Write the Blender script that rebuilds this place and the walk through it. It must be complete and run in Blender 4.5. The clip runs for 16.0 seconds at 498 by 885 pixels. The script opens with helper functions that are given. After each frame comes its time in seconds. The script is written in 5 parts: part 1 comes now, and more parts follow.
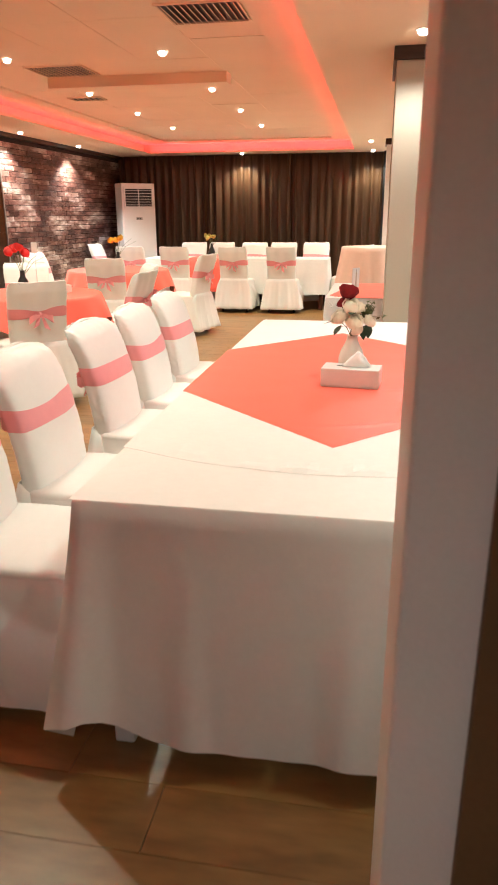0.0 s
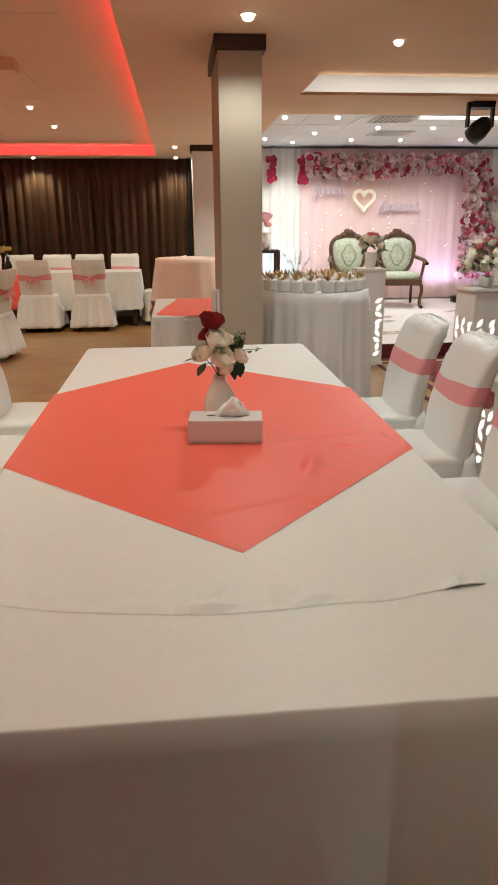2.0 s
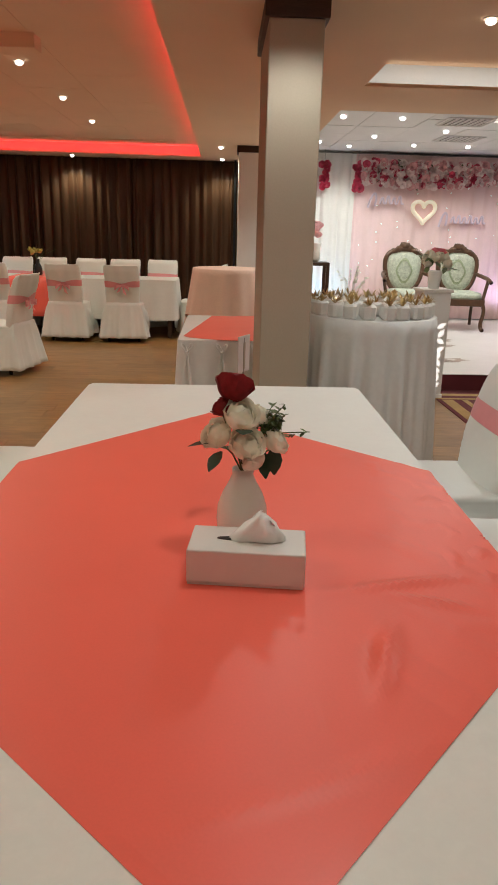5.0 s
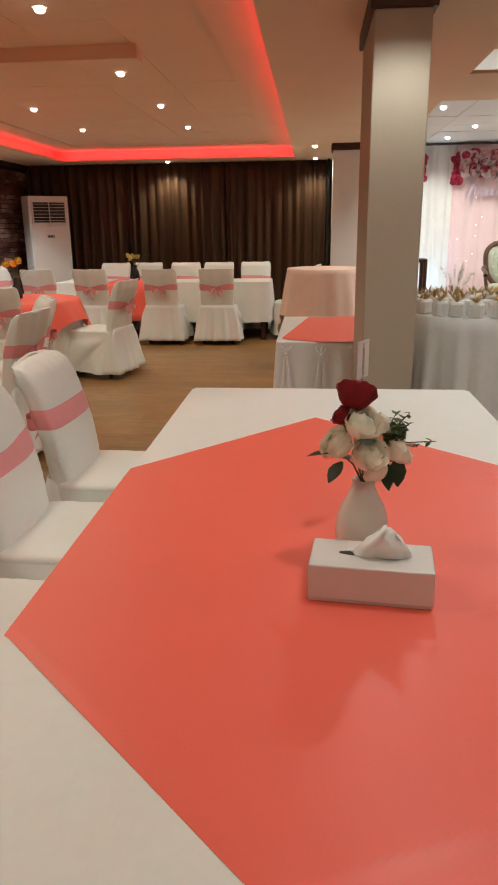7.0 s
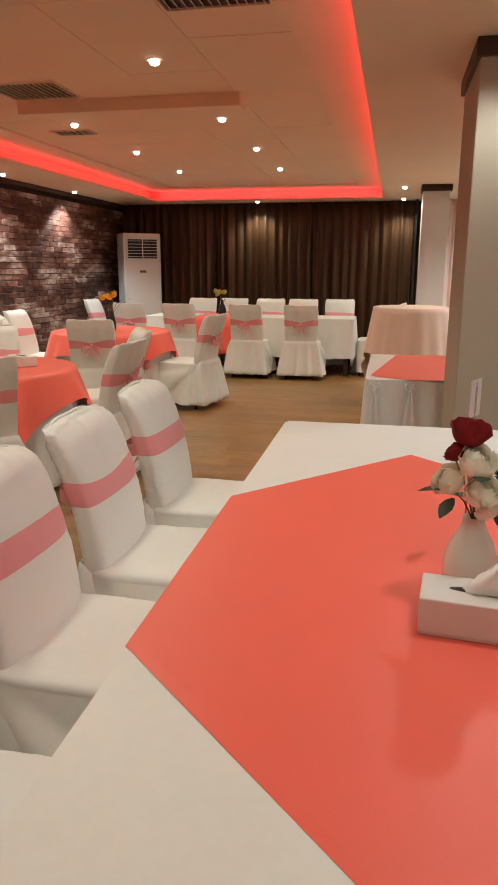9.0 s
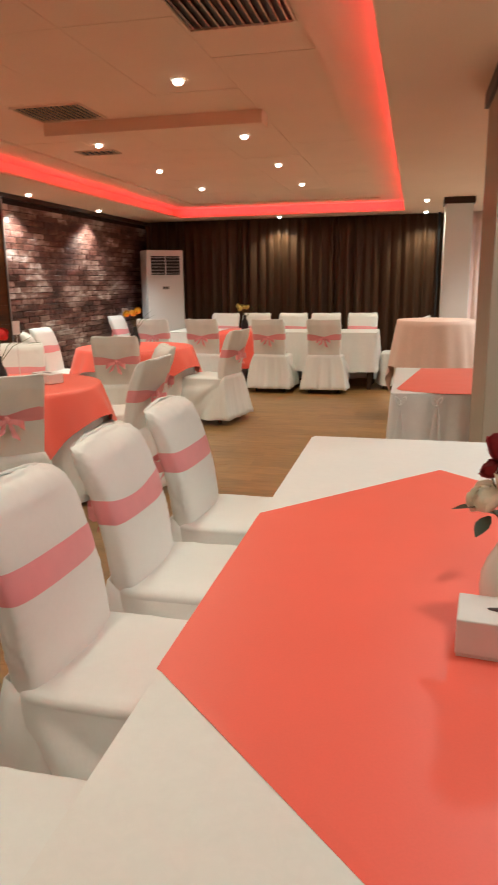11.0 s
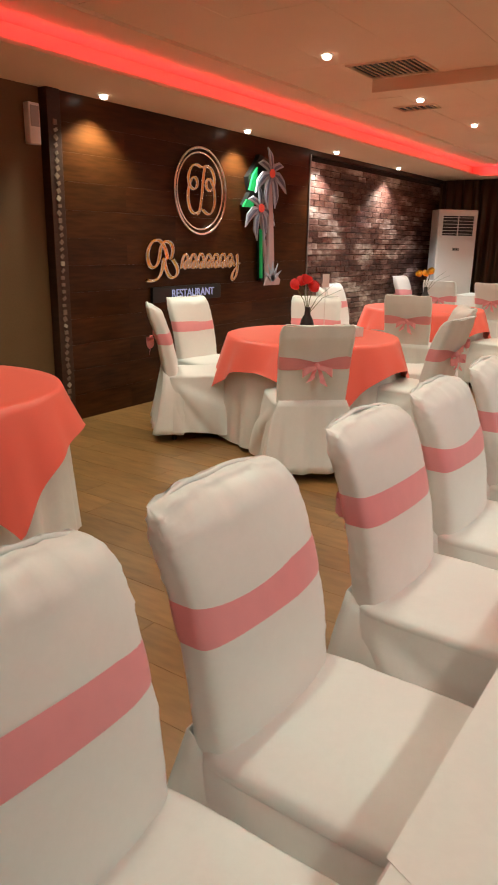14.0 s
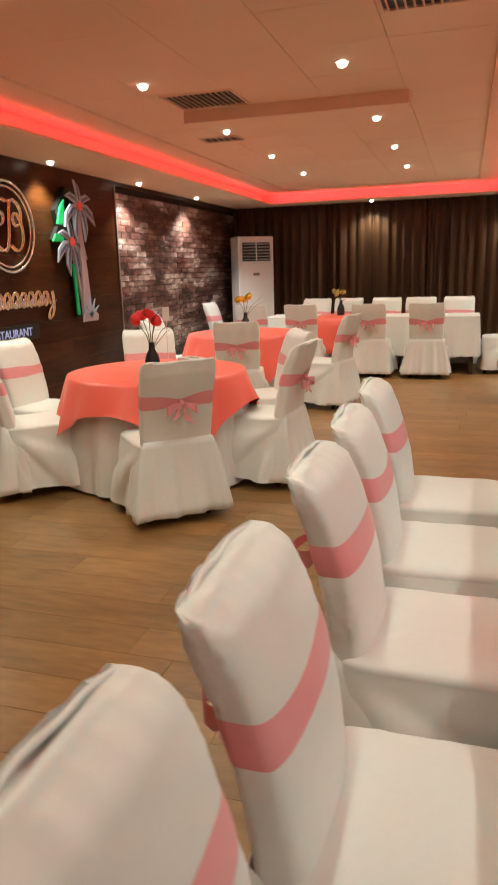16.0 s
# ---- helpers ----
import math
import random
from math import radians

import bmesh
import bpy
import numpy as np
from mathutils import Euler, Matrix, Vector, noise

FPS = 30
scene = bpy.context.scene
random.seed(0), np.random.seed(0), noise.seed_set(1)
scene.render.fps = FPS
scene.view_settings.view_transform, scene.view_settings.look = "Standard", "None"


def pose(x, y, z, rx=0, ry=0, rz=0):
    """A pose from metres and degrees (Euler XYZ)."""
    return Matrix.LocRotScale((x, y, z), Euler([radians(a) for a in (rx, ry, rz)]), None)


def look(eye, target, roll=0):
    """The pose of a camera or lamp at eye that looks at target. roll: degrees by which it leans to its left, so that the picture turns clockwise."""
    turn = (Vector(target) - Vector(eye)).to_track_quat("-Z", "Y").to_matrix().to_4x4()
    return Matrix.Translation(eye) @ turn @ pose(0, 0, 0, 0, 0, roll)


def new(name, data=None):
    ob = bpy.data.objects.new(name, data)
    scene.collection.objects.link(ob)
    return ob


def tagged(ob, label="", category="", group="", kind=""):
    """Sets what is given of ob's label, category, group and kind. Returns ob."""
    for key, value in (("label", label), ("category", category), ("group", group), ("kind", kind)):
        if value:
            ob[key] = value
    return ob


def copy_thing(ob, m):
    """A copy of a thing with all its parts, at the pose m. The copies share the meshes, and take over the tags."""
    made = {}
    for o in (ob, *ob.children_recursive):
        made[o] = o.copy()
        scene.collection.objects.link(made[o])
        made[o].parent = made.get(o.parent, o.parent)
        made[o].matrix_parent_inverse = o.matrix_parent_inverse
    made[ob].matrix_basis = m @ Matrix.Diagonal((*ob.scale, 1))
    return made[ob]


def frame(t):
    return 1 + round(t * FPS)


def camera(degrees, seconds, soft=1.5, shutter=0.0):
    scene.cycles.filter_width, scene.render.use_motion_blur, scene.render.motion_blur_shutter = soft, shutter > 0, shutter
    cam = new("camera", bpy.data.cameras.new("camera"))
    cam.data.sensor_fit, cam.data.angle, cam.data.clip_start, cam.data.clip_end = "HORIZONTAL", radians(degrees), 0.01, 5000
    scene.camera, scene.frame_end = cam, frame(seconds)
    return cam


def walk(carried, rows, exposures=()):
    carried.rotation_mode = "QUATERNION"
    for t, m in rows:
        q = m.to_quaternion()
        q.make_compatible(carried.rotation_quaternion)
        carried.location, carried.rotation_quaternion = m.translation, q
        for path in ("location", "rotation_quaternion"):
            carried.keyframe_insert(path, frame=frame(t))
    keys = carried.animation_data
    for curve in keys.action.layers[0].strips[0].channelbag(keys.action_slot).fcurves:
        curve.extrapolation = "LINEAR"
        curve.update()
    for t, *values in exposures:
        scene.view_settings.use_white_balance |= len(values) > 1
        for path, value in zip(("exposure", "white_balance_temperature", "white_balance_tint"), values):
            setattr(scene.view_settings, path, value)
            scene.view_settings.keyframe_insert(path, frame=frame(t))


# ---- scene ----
cam = camera(39.7, 16.0, soft=1.7, shutter=0.5)
PATH = [
    (0, (0.442, 0.262, 1.389), (0.099, 2.129, 0.76), -0.3),
    (0.5, (0.333, 0.447, 1.363), (0.091, 2.337, 0.755), 1.9),
    (1, (0.24, 0.588, 1.365), (0.243, 2.496, 0.764), 2.4),
    (1.5, (0.182, 0.709, 1.375), (0.35, 2.593, 0.724), 2.7),
    (2, (0.23, 0.896, 1.387), (0.417, 2.792, 0.779), -0.4),
    (2.5, (0.23, 1.083, 1.388), (0.427, 2.962, 0.733), 2.8),
    (3, (0.214, 1.307, 1.387), (0.378, 3.211, 0.795), 1.9),
    (3.5, (0.256, 1.487, 1.385), (0.375, 3.392, 0.785), 2.2),
    (6, (0.309, 1.75, 1.405), (0.291, 3.662, 0.819), -0.9),
    (6.5, (0.268, 1.766, 1.402), (0.128, 3.67, 0.805), -1.3),
    (7, (0.243, 1.761, 1.403), (0.067, 3.663, 0.81), -0.7),
    (7.5, (0.223, 1.746, 1.408), (-0.029, 3.645, 0.832), -0.7),
    (8, (0.197, 1.717, 1.412), (-0.131, 3.62, 0.891), -0.4),
    (8.5, (0.175, 1.71, 1.408), (-0.205, 3.606, 0.901), 0.3),
    (10.8, (0.155, 1.666, 1.407), (-0.256, 3.573, 0.964), -1.0),
    (11, (0.147, 1.715, 1.412), (-0.303, 3.609, 0.956), -0.7),
    (11.5, (0.125, 1.687, 1.413), (-0.421, 3.553, 0.947), 0.4),
    (12, (0.092, 1.639, 1.412), (-0.563, 3.467, 0.933), 1.1),
    (12.5, (0.074, 1.613, 1.403), (-0.649, 3.418, 0.937), 0.8),
    (13, (0.041, 1.547, 1.399), (-0.78, 3.301, 0.899), 0.7),
    (13.5, (-0.014, 1.503, 1.391), (-0.936, 3.198, 0.863), 0.6),
    (14, (-0.06, 1.495, 1.382), (-1.142, 3.081, 0.822), 1.1),
    (14.5, (-0.114, 1.547, 1.386), (-1.162, 3.165, 0.853), -1.1),
    (15, (-0.199, 1.612, 1.386), (-1.021, 3.357, 0.857), -1.5),
    (15.5, (-0.328, 1.595, 1.395), (-0.978, 3.403, 0.84), -0.5),
    (16, (-0.481, 1.504, 1.405), (-1.064, 3.355, 0.917), -1.7),
]
walk(cam, [(t, look(eye, target, roll)) for t, eye, target, roll in PATH],
     exposures=[(0, -0.19), (0.5, -0.45), (1, -0.79), (1.5, -1.05), (2, -1.27), (2.5, -1.41), (3.5, -1.62), (6, -1.53), (7.5, -1.43), (8.5, -1.35), (11, -1.13), (12, -1.17), (13.5, -1.13), (14.5, -1.04), (16, -1.03)])

# ---- world and lamps ----
LOW, HIGH, BAND = 2.365, 2.535, 2.515      # border ceiling, recessed ceiling, band inside the cove
world = bpy.data.worlds.new("world")
scene.world = world
world.use_nodes = True
world.node_tree.nodes["Background"].inputs[0].default_value = (0.30, 0.24, 0.20, 1)
world.node_tree.nodes["Background"].inputs[1].default_value = 0.05
WARM, COOL, RED = (0.93, 0.98, 0.785), (0.94, 1.0, 0.96), (1.0, 0.048, 0.085)


# entrance daylight, thrown by one added downlight
DAY = (0.84, 0.93, 0.97)


def spot_lamp(x, y, z, watts, colour=WARM, cone=140, radius=0.035):
    data = bpy.data.lights.new("downlight_lamp", "SPOT")
    data.energy, data.color, data.spot_size, data.spot_blend, data.shadow_soft_size = watts, colour, radians(cone), 0.6, radius
    ob = new("downlight_lamp", data)
    ob.matrix_world = pose(x, y, z)
    return ob


def strip_lamp(eye, target, length, width, watts, colour, along_x=False):
    data = bpy.data.lights.new("cove_lamp", "AREA")
    data.shape, data.size, data.size_y, data.energy, data.color = "RECTANGLE", length, width, watts, colour
    ob = new("cove_lamp", data)
    way = (Vector(target) - Vector(eye)).normalized()
    side = Vector((1, 0, 0)) if along_x else Vector((0, 1, 0))
    up = (-way).cross(side)
    ob.matrix_world = Matrix.Translation(eye) @ Matrix((side, up, -way)).transposed().to_4x4()
    return ob


X0, X1, Y0, Y1 = -3.45, -0.04, 0.4, 12.36     # opening of the red cove
UP = [(x, y) for y in (2.8, 4.3, 5.81, 7.42, 8.86, 10.34) for x in (-2.46, -1.215)]
# the last two, at y 3.5 and 1.7, are added out of view
SIDE = [(-4.0, 5.35), (-4.0, 7.15), (-4.0, 8.9), (-4.03, 10.73), (-4.0, 3.5), (-4.0, 1.7)]
# the one at y -1.0 is added, unseen, in place of entrance daylight
EDGE = [(0.62, 4.75), (0.66, 3.15), (0.66, 1.78), (0.25, 10.94), (0.26, 12.5), (-1.91, 12.56), (0.35, -1.0), (1.0, 8.3)]
STAGE = [(1.5, 11.25), (1.95, 11.6), (1.47, 9.17), (2.06, 9.15), (2.75, 9.97), (2.07, 10.56), (2.74, 11.3), (3.45, 9.97), (3.45, 11.3), (4.2, 9.6), (4.3, 11.2)]
for x, y in UP:
    spot_lamp(x, y, HIGH - 0.08, 60)
for x, y in SIDE:
    spot_lamp(x, y, LOW - 0.08, 230 if y > 8 else 140 if y > 5 else 40, COOL if y > 8 else WARM, 120 if y > 5 else 100)
for x, y in EDGE:
    spot_lamp(x, y, LOW - 0.08, (46 if y < 0 else 44 if y < 2 else 64 if y < 4 else 44) if y < 12 else 100, DAY if y < 0 else COOL if 2 < y < 5 else WARM, 150 if y < 12 else 125)
for x, y in STAGE:
    spot_lamp(x, y, 2.42, 84, COOL)
spot_lamp(1.75, 5.96, HIGH - 0.08, 170, COOL)
spot_lamp(2.6, 4.2, HIGH - 0.08, 130, COOL)
# red strips on the lip of the cove
strip_lamp((X1 + 0.03, (Y0 + Y1) / 2, LOW + 0.035), (X1 + 0.02, (Y0 + Y1) / 2, HIGH), Y1 - Y0, 0.02, 25, RED)
strip_lamp((X0 - 0.03, (Y0 + Y1) / 2, LOW + 0.035), (X0 - 0.1, (Y0 + Y1) / 2, HIGH), Y1 - Y0, 0.02, 25, RED)
strip_lamp(((X0 + X1) / 2, Y1 + 0.03, LOW + 0.035), ((X0 + X1) / 2, Y1 + 0.1, HIGH), X1 - X0, 0.02, 15, RED, True)
strip_lamp(((X0 + X1) / 2, Y0 - 0.03, LOW + 0.035), ((X0 + X1) / 2, Y0 - 0.1, HIGH), X1 - X0, 0.02, 8, RED, True)
# white strips of the cove before the stage
strip_lamp((3.08, 6.99, LOW + 0.075), (3.08, 7.2, LOW + 0.085), 3.6, 0.02, 3.4, COOL, True)
# uplights at the foot of the backdrop
for x, y, colour, watts in ((4.5, 11.82, (0.62, 0.58, 1.0), 46), (1.75, 11.8, (0.28, 0.62, 1.0), 44), (5.0, 11.8, (0.6, 0.5, 1.0), 20)):
    data = bpy.data.lights.new("uplight_lamp", "SPOT")
    data.energy, data.color, data.spot_size, data.spot_blend, data.shadow_soft_size = watts, colour, radians(110), 0.8, 0.05
    new("uplight_lamp", data).matrix_world = look((x, y, 0.32), (x, 12.25, 0.9))


# added lamp for the blue glow on the bricks, its true source unknown
data = bpy.data.lights.new("uplight_lamp", "SPOT")
data.energy, data.color, data.spot_size, data.spot_blend, data.shadow_soft_size = 9, (0.12, 0.3, 1.0), radians(95), 0.9, 0.04
new("uplight_lamp", data).matrix_world = look((-3.86, 11.98, 0.62), (-4.25, 12.0, 1.0))


# ---- materials ----
def material(name, colour, rough=0.6, metal=0.0, vary=0.08, scale=8.0, fine=60.0, bump=0.1, stretch=(1, 1, 1), emit=0.0, sheen=0.0, trans=0.0, island=False, depth=0.01, damask=0.0, thin=0.0, spec=0.5):
    m = bpy.data.materials.new(name)
    m.use_nodes = True
    nt = m.node_tree
    b = nt.nodes["Principled BSDF"]
    b.inputs["Roughness"].default_value, b.inputs["Metallic"].default_value = rough, metal
    b.inputs["Specular IOR Level"].default_value = spec
    if sheen:
        b.inputs["Sheen Weight"].default_value = sheen
    if trans:
        b.inputs["Transmission Weight"].default_value = trans
    co = nt.nodes.new("ShaderNodeTexCoord")
    mp = nt.nodes.new("ShaderNodeMapping")
    mp.inputs["Scale"].default_value = stretch
    nt.links.new(co.outputs["Object"], mp.inputs["Vector"])
    if island:
        # every piece takes its own stretch of the grain
        own, far = nt.nodes.new("ShaderNodeObjectInfo"), nt.nodes.new("ShaderNodeVectorMath")
        far.operation, far.inputs[1].default_value = "MULTIPLY", (31.0, 57.0, 13.0)
        nt.links.new(own.outputs["Random"], far.inputs[0])
        nt.links.new(far.outputs[0], mp.inputs["Location"])
    big, small = nt.nodes.new("ShaderNodeTexNoise"), nt.nodes.new("ShaderNodeTexNoise")
    big.inputs["Scale"].default_value, small.inputs["Scale"].default_value = scale, fine
    big.inputs["Detail"].default_value = small.inputs["Detail"].default_value = 4
    for n in (big, small):
        nt.links.new(mp.outputs["Vector"], n.inputs["Vector"])
    mix = nt.nodes.new("ShaderNodeMath")
    mix.operation = "ADD"
    nt.links.new(big.outputs["Fac"], mix.inputs[0])
    nt.links.new(small.outputs["Fac"], mix.inputs[1])
    ramp = nt.nodes.new("ShaderNodeMapRange")
    ramp.inputs["From Min"].default_value, ramp.inputs["From Max"].default_value = 0.6, 1.4
    ramp.inputs["To Min"].default_value, ramp.inputs["To Max"].default_value = 1 - vary, 1 + vary
    nt.links.new(mix.outputs[0], ramp.inputs["Value"])
    hsv = nt.nodes.new("ShaderNodeHueSaturation")
    hsv.inputs["Color"].default_value = (*colour, 1)
    nt.links.new(ramp.outputs[0], hsv.inputs["Value"])
    out = hsv.outputs["Color"]
    if island:
        info = nt.nodes.new("ShaderNodeObjectInfo")
        r2 = nt.nodes.new("ShaderNodeMapRange")
        r2.inputs["To Min"].default_value, r2.inputs["To Max"].default_value = 0.86, 1.13
        nt.links.new(info.outputs["Random"], r2.inputs["Value"])
        h2 = nt.nodes.new("ShaderNodeHueSaturation")
        nt.links.new(out, h2.inputs["Color"])
        nt.links.new(r2.outputs[0], h2.inputs["Value"])
        out = h2.outputs["Color"]
    if damask:
        # woven scrolls: the matt figure on a glossier ground
        warp = nt.nodes.new("ShaderNodeTexNoise")
        warp.inputs["Scale"].default_value, warp.inputs["Detail"].default_value, warp.inputs["Distortion"].default_value = 40.0, 1.0, 1.6
        nt.links.new(mp.outputs["Vector"], warp.inputs["Vector"])
        edge = nt.nodes.new("ShaderNodeMapRange")
        edge.inputs["From Min"].default_value, edge.inputs["From Max"].default_value = 0.49, 0.54
        nt.links.new(warp.outputs["Fac"], edge.inputs["Value"])
        gloss, tone = nt.nodes.new("ShaderNodeMapRange"), nt.nodes.new("ShaderNodeMapRange")
        gloss.inputs["To Min"].default_value, gloss.inputs["To Max"].default_value = rough - 0.06, rough + 0.06
        tone.inputs["To Min"].default_value, tone.inputs["To Max"].default_value = 1 - damask, 1 + damask
        for n in (gloss, tone):
            nt.links.new(edge.outputs[0], n.inputs["Value"])
        nt.links.new(gloss.outputs[0], b.inputs["Roughness"])
        h3 = nt.nodes.new("ShaderNodeHueSaturation")
        nt.links.new(out, h3.inputs["Color"])
        nt.links.new(tone.outputs[0], h3.inputs["Value"])
        out = h3.outputs["Color"]
    nt.links.new(out, b.inputs["Base Color"])
    if thin:
        lucent, blend = nt.nodes.new("ShaderNodeBsdfTranslucent"), nt.nodes.new("ShaderNodeMixShader")
        nt.links.new(out, lucent.inputs["Color"])
        blend.inputs["Fac"].default_value = thin
        nt.links.new(b.outputs["BSDF"], blend.inputs[1])
        nt.links.new(lucent.outputs["BSDF"], blend.inputs[2])
        nt.links.new(blend.outputs["Shader"], nt.nodes["Material Output"].inputs["Surface"])
    if bump:
        bp = nt.nodes.new("ShaderNodeBump")
        bp.inputs["Strength"].default_value, bp.inputs["Distance"].default_value = bump, depth
        nt.links.new(mix.outputs[0], bp.inputs["Height"])
        nt.links.new(bp.outputs["Normal"], b.inputs["Normal"])
    if emit:
        b.inputs["Emission Color"].default_value, b.inputs["Emission Strength"].default_value = (*colour, 1), emit
    return m


CLOTH = material("white_damask", (0.80, 0.79, 0.755), 0.50, vary=0.025, scale=5, fine=38, bump=0.05, sheen=0.15, damask=0.006)
COVER = material("white_slipcover", (0.805, 0.81, 0.78), 0.42, vary=0.015, scale=4, fine=30, bump=0.03, sheen=0.18, damask=0.005)
CORAL = material("coral_cloth", (0.92, 0.148, 0.102), 0.41, vary=0.03, scale=4, fine=220, bump=0.012, sheen=0.04)
PINK = material("pink_satin", (0.85, 0.34, 0.36), 0.36, vary=0.035, scale=9, fine=30, bump=0.03)
PEACH = material("peach_cloth", (0.82, 0.57, 0.47), 0.6, vary=0.05)
SATIN = material("white_satin", (0.80, 0.78, 0.76), 0.35, vary=0.04, scale=9, fine=40, bump=0.1)
SHEER = material("pink_drape", (0.86, 0.62, 0.60), 0.6, vary=0.05, scale=6, bump=0.1)
CREAM = material("cream_drape", (0.85, 0.80, 0.74), 0.6, vary=0.05, scale=6, bump=0.1)
DARKCURTAIN = material("brown_curtain", (0.064, 0.029, 0.014), 0.42, vary=0.25, scale=3, fine=90, bump=0.1, stretch=(4, 1, 0.2), spec=0.3)
TAUPE = material("taupe_paint", (0.44, 0.365, 0.275), 0.6, vary=0.04, scale=3, fine=120, bump=0.04)
WHITEWALL = material("white_paint", (0.78, 0.74, 0.70), 0.6, vary=0.04, scale=3, fine=120, bump=0.04)
# peach base partly holds the warm bounce off floor and red cove
CEILING = material("bounce_tinted_ceiling_paint", (0.83, 0.595, 0.405), 0.8, vary=0.04, scale=2, fine=150, bump=0.05)
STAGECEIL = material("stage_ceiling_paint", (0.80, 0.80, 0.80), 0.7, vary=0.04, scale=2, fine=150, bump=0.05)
BROWNWALL = material("brown_paint", (0.15, 0.088, 0.040), 0.6, vary=0.1, scale=3, fine=90, bump=0.05, spec=0.25)
DARKWOOD = material("dark_wood", (0.055, 0.026, 0.016), 0.45, vary=0.3, scale=5, fine=30, bump=0.1, stretch=(1, 1, 8), spec=0.25)
WALLWOOD = material("wood_panelling", (0.056, 0.0175, 0.0048), 0.30, vary=0.6, scale=1.6, fine=10, bump=0.05, stretch=(1, 0.5, 4), island=True, spec=0.16)
PLANK = material("oak_plank", (0.29, 0.152, 0.052), 0.33, vary=0.30, scale=1.5, fine=6, bump=0.015, stretch=(1.2, 4.5, 1), island=True)
GROUT = material("plank_joint", (0.10, 0.06, 0.035), 0.8)
def brick_material():
    m = bpy.data.materials.new("worn_brick")
    m.use_nodes = True
    nt = m.node_tree
    b = nt.nodes["Principled BSDF"]
    b.inputs["Roughness"].default_value = 0.34
    geo, info = nt.nodes.new("ShaderNodeNewGeometry"), nt.nodes.new("ShaderNodeObjectInfo")
    no, fine, patch = nt.nodes.new("ShaderNodeTexNoise"), nt.nodes.new("ShaderNodeTexNoise"), nt.nodes.new("ShaderNodeTexNoise")
    no.inputs["Scale"].default_value, no.inputs["Detail"].default_value, no.inputs["Roughness"].default_value = 16.0, 5.0, 0.6
    fine.inputs["Scale"].default_value, patch.inputs["Scale"].default_value = 90.0, 2.6
    squash = nt.nodes.new("ShaderNodeVectorMath")
    squash.operation, squash.inputs[1].default_value = "MULTIPLY", (1, 0.5, 1.6)
    nt.links.new(geo.outputs["Position"], squash.inputs[0])
    for n in (no, fine, patch):
        nt.links.new(squash.outputs[0], n.inputs["Vector"])
    def weighed(socket, low, high):
        r = nt.nodes.new("ShaderNodeMapRange")
        r.inputs["To Min"].default_value, r.inputs["To Max"].default_value = low, high
        nt.links.new(socket, r.inputs["Value"])
        return r.outputs[0]
    def plus(p, q):
        n = nt.nodes.new("ShaderNodeMath")
        nt.links.new(p, n.inputs[0])
        nt.links.new(q, n.inputs[1])
        return n.outputs[0]
    ramp = nt.nodes.new("ShaderNodeValToRGB")
    stops = ((0.30, (0.042, 0.015, 0.010, 1)), (0.46, (0.13, 0.05, 0.036, 1)), (0.58, (0.27, 0.165, 0.13, 1)), (0.74, (0.62, 0.53, 0.47, 1)))
    ramp.color_ramp.elements[0].position, ramp.color_ramp.elements[0].color = stops[0]
    ramp.color_ramp.elements[1].position, ramp.color_ramp.elements[1].color = stops[3]
    for p, c in stops[1:3]:
        ramp.color_ramp.elements.new(p).color = c
    own = plus(info.outputs["Random"], geo.outputs["Random Per Island"])
    wrap = nt.nodes.new("ShaderNodeMath")
    wrap.operation = "FRACT"
    nt.links.new(own, wrap.inputs[0])
    tone = plus(plus(weighed(patch.outputs["Fac"], -0.16, 0.70), weighed(wrap.outputs[0], -0.03, 0.17)), weighed(no.outputs["Fac"], -0.12, 0.42))
    nt.links.new(tone, ramp.inputs["Fac"])
    nt.links.new(ramp.outputs["Color"], b.inputs["Base Color"])
    add = nt.nodes.new("ShaderNodeMath")
    nt.links.new(no.outputs["Fac"], add.inputs[0])
    nt.links.new(fine.outputs["Fac"], add.inputs[1])
    bp = nt.nodes.new("ShaderNodeBump")
    bp.inputs["Strength"].default_value, bp.inputs["Distance"].default_value = 0.6, 0.012
    nt.links.new(add.outputs[0], bp.inputs["Height"])
    nt.links.new(bp.outputs["Normal"], b.inputs["Normal"])
    return m


BRICK = brick_material()
MORTAR = material("mortar", (0.035, 0.018, 0.016), 0.9, vary=0.3, fine=80, bump=0.4)
ACWHITE = material("white_plastic", (0.75, 0.72, 0.70), 0.35, vary=0.02, bump=0)
CARVED = material("carved_walnut_strip", (0.20, 0.13, 0.09), 0.4, vary=0.3, scale=30, bump=0.2)
BLACK = material("black_plastic", (0.012, 0.012, 0.013), 0.35, vary=0.1, bump=0)
GREYMETAL = material("grey_metal", (0.35, 0.33, 0.31), 0.4, 0.8, vary=0.05, bump=0)
GOLD = material("gold_metal", (0.92, 0.55, 0.12), 0.16, 1.0, vary=0.08, bump=0)
SILVER = material("polished_steel", (0.80, 0.78, 0.74), 0.12, 1.0, vary=0.05, bump=0)
LAMPGLOW = material("lamp_glow", (1.0, 0.90, 0.78), 0.5, vary=0.0, bump=0, emit=14)
LAMPCOOL = material("cool_lamp_glow", (1.0, 0.97, 0.95), 0.5, vary=0.0, bump=0, emit=14)
LEDRED = material("red_led", (1.0, 0.05, 0.05), 0.5, vary=0.0, bump=0, emit=5)
LEDWHITE = material("white_led", (1.0, 0.96, 0.92), 0.5, vary=0.0, bump=0, emit=2.5)
SIGNBLUE = material("lit_letter", (0.45, 0.50, 0.85), 0.5, vary=0.0, bump=0, emit=0.5)
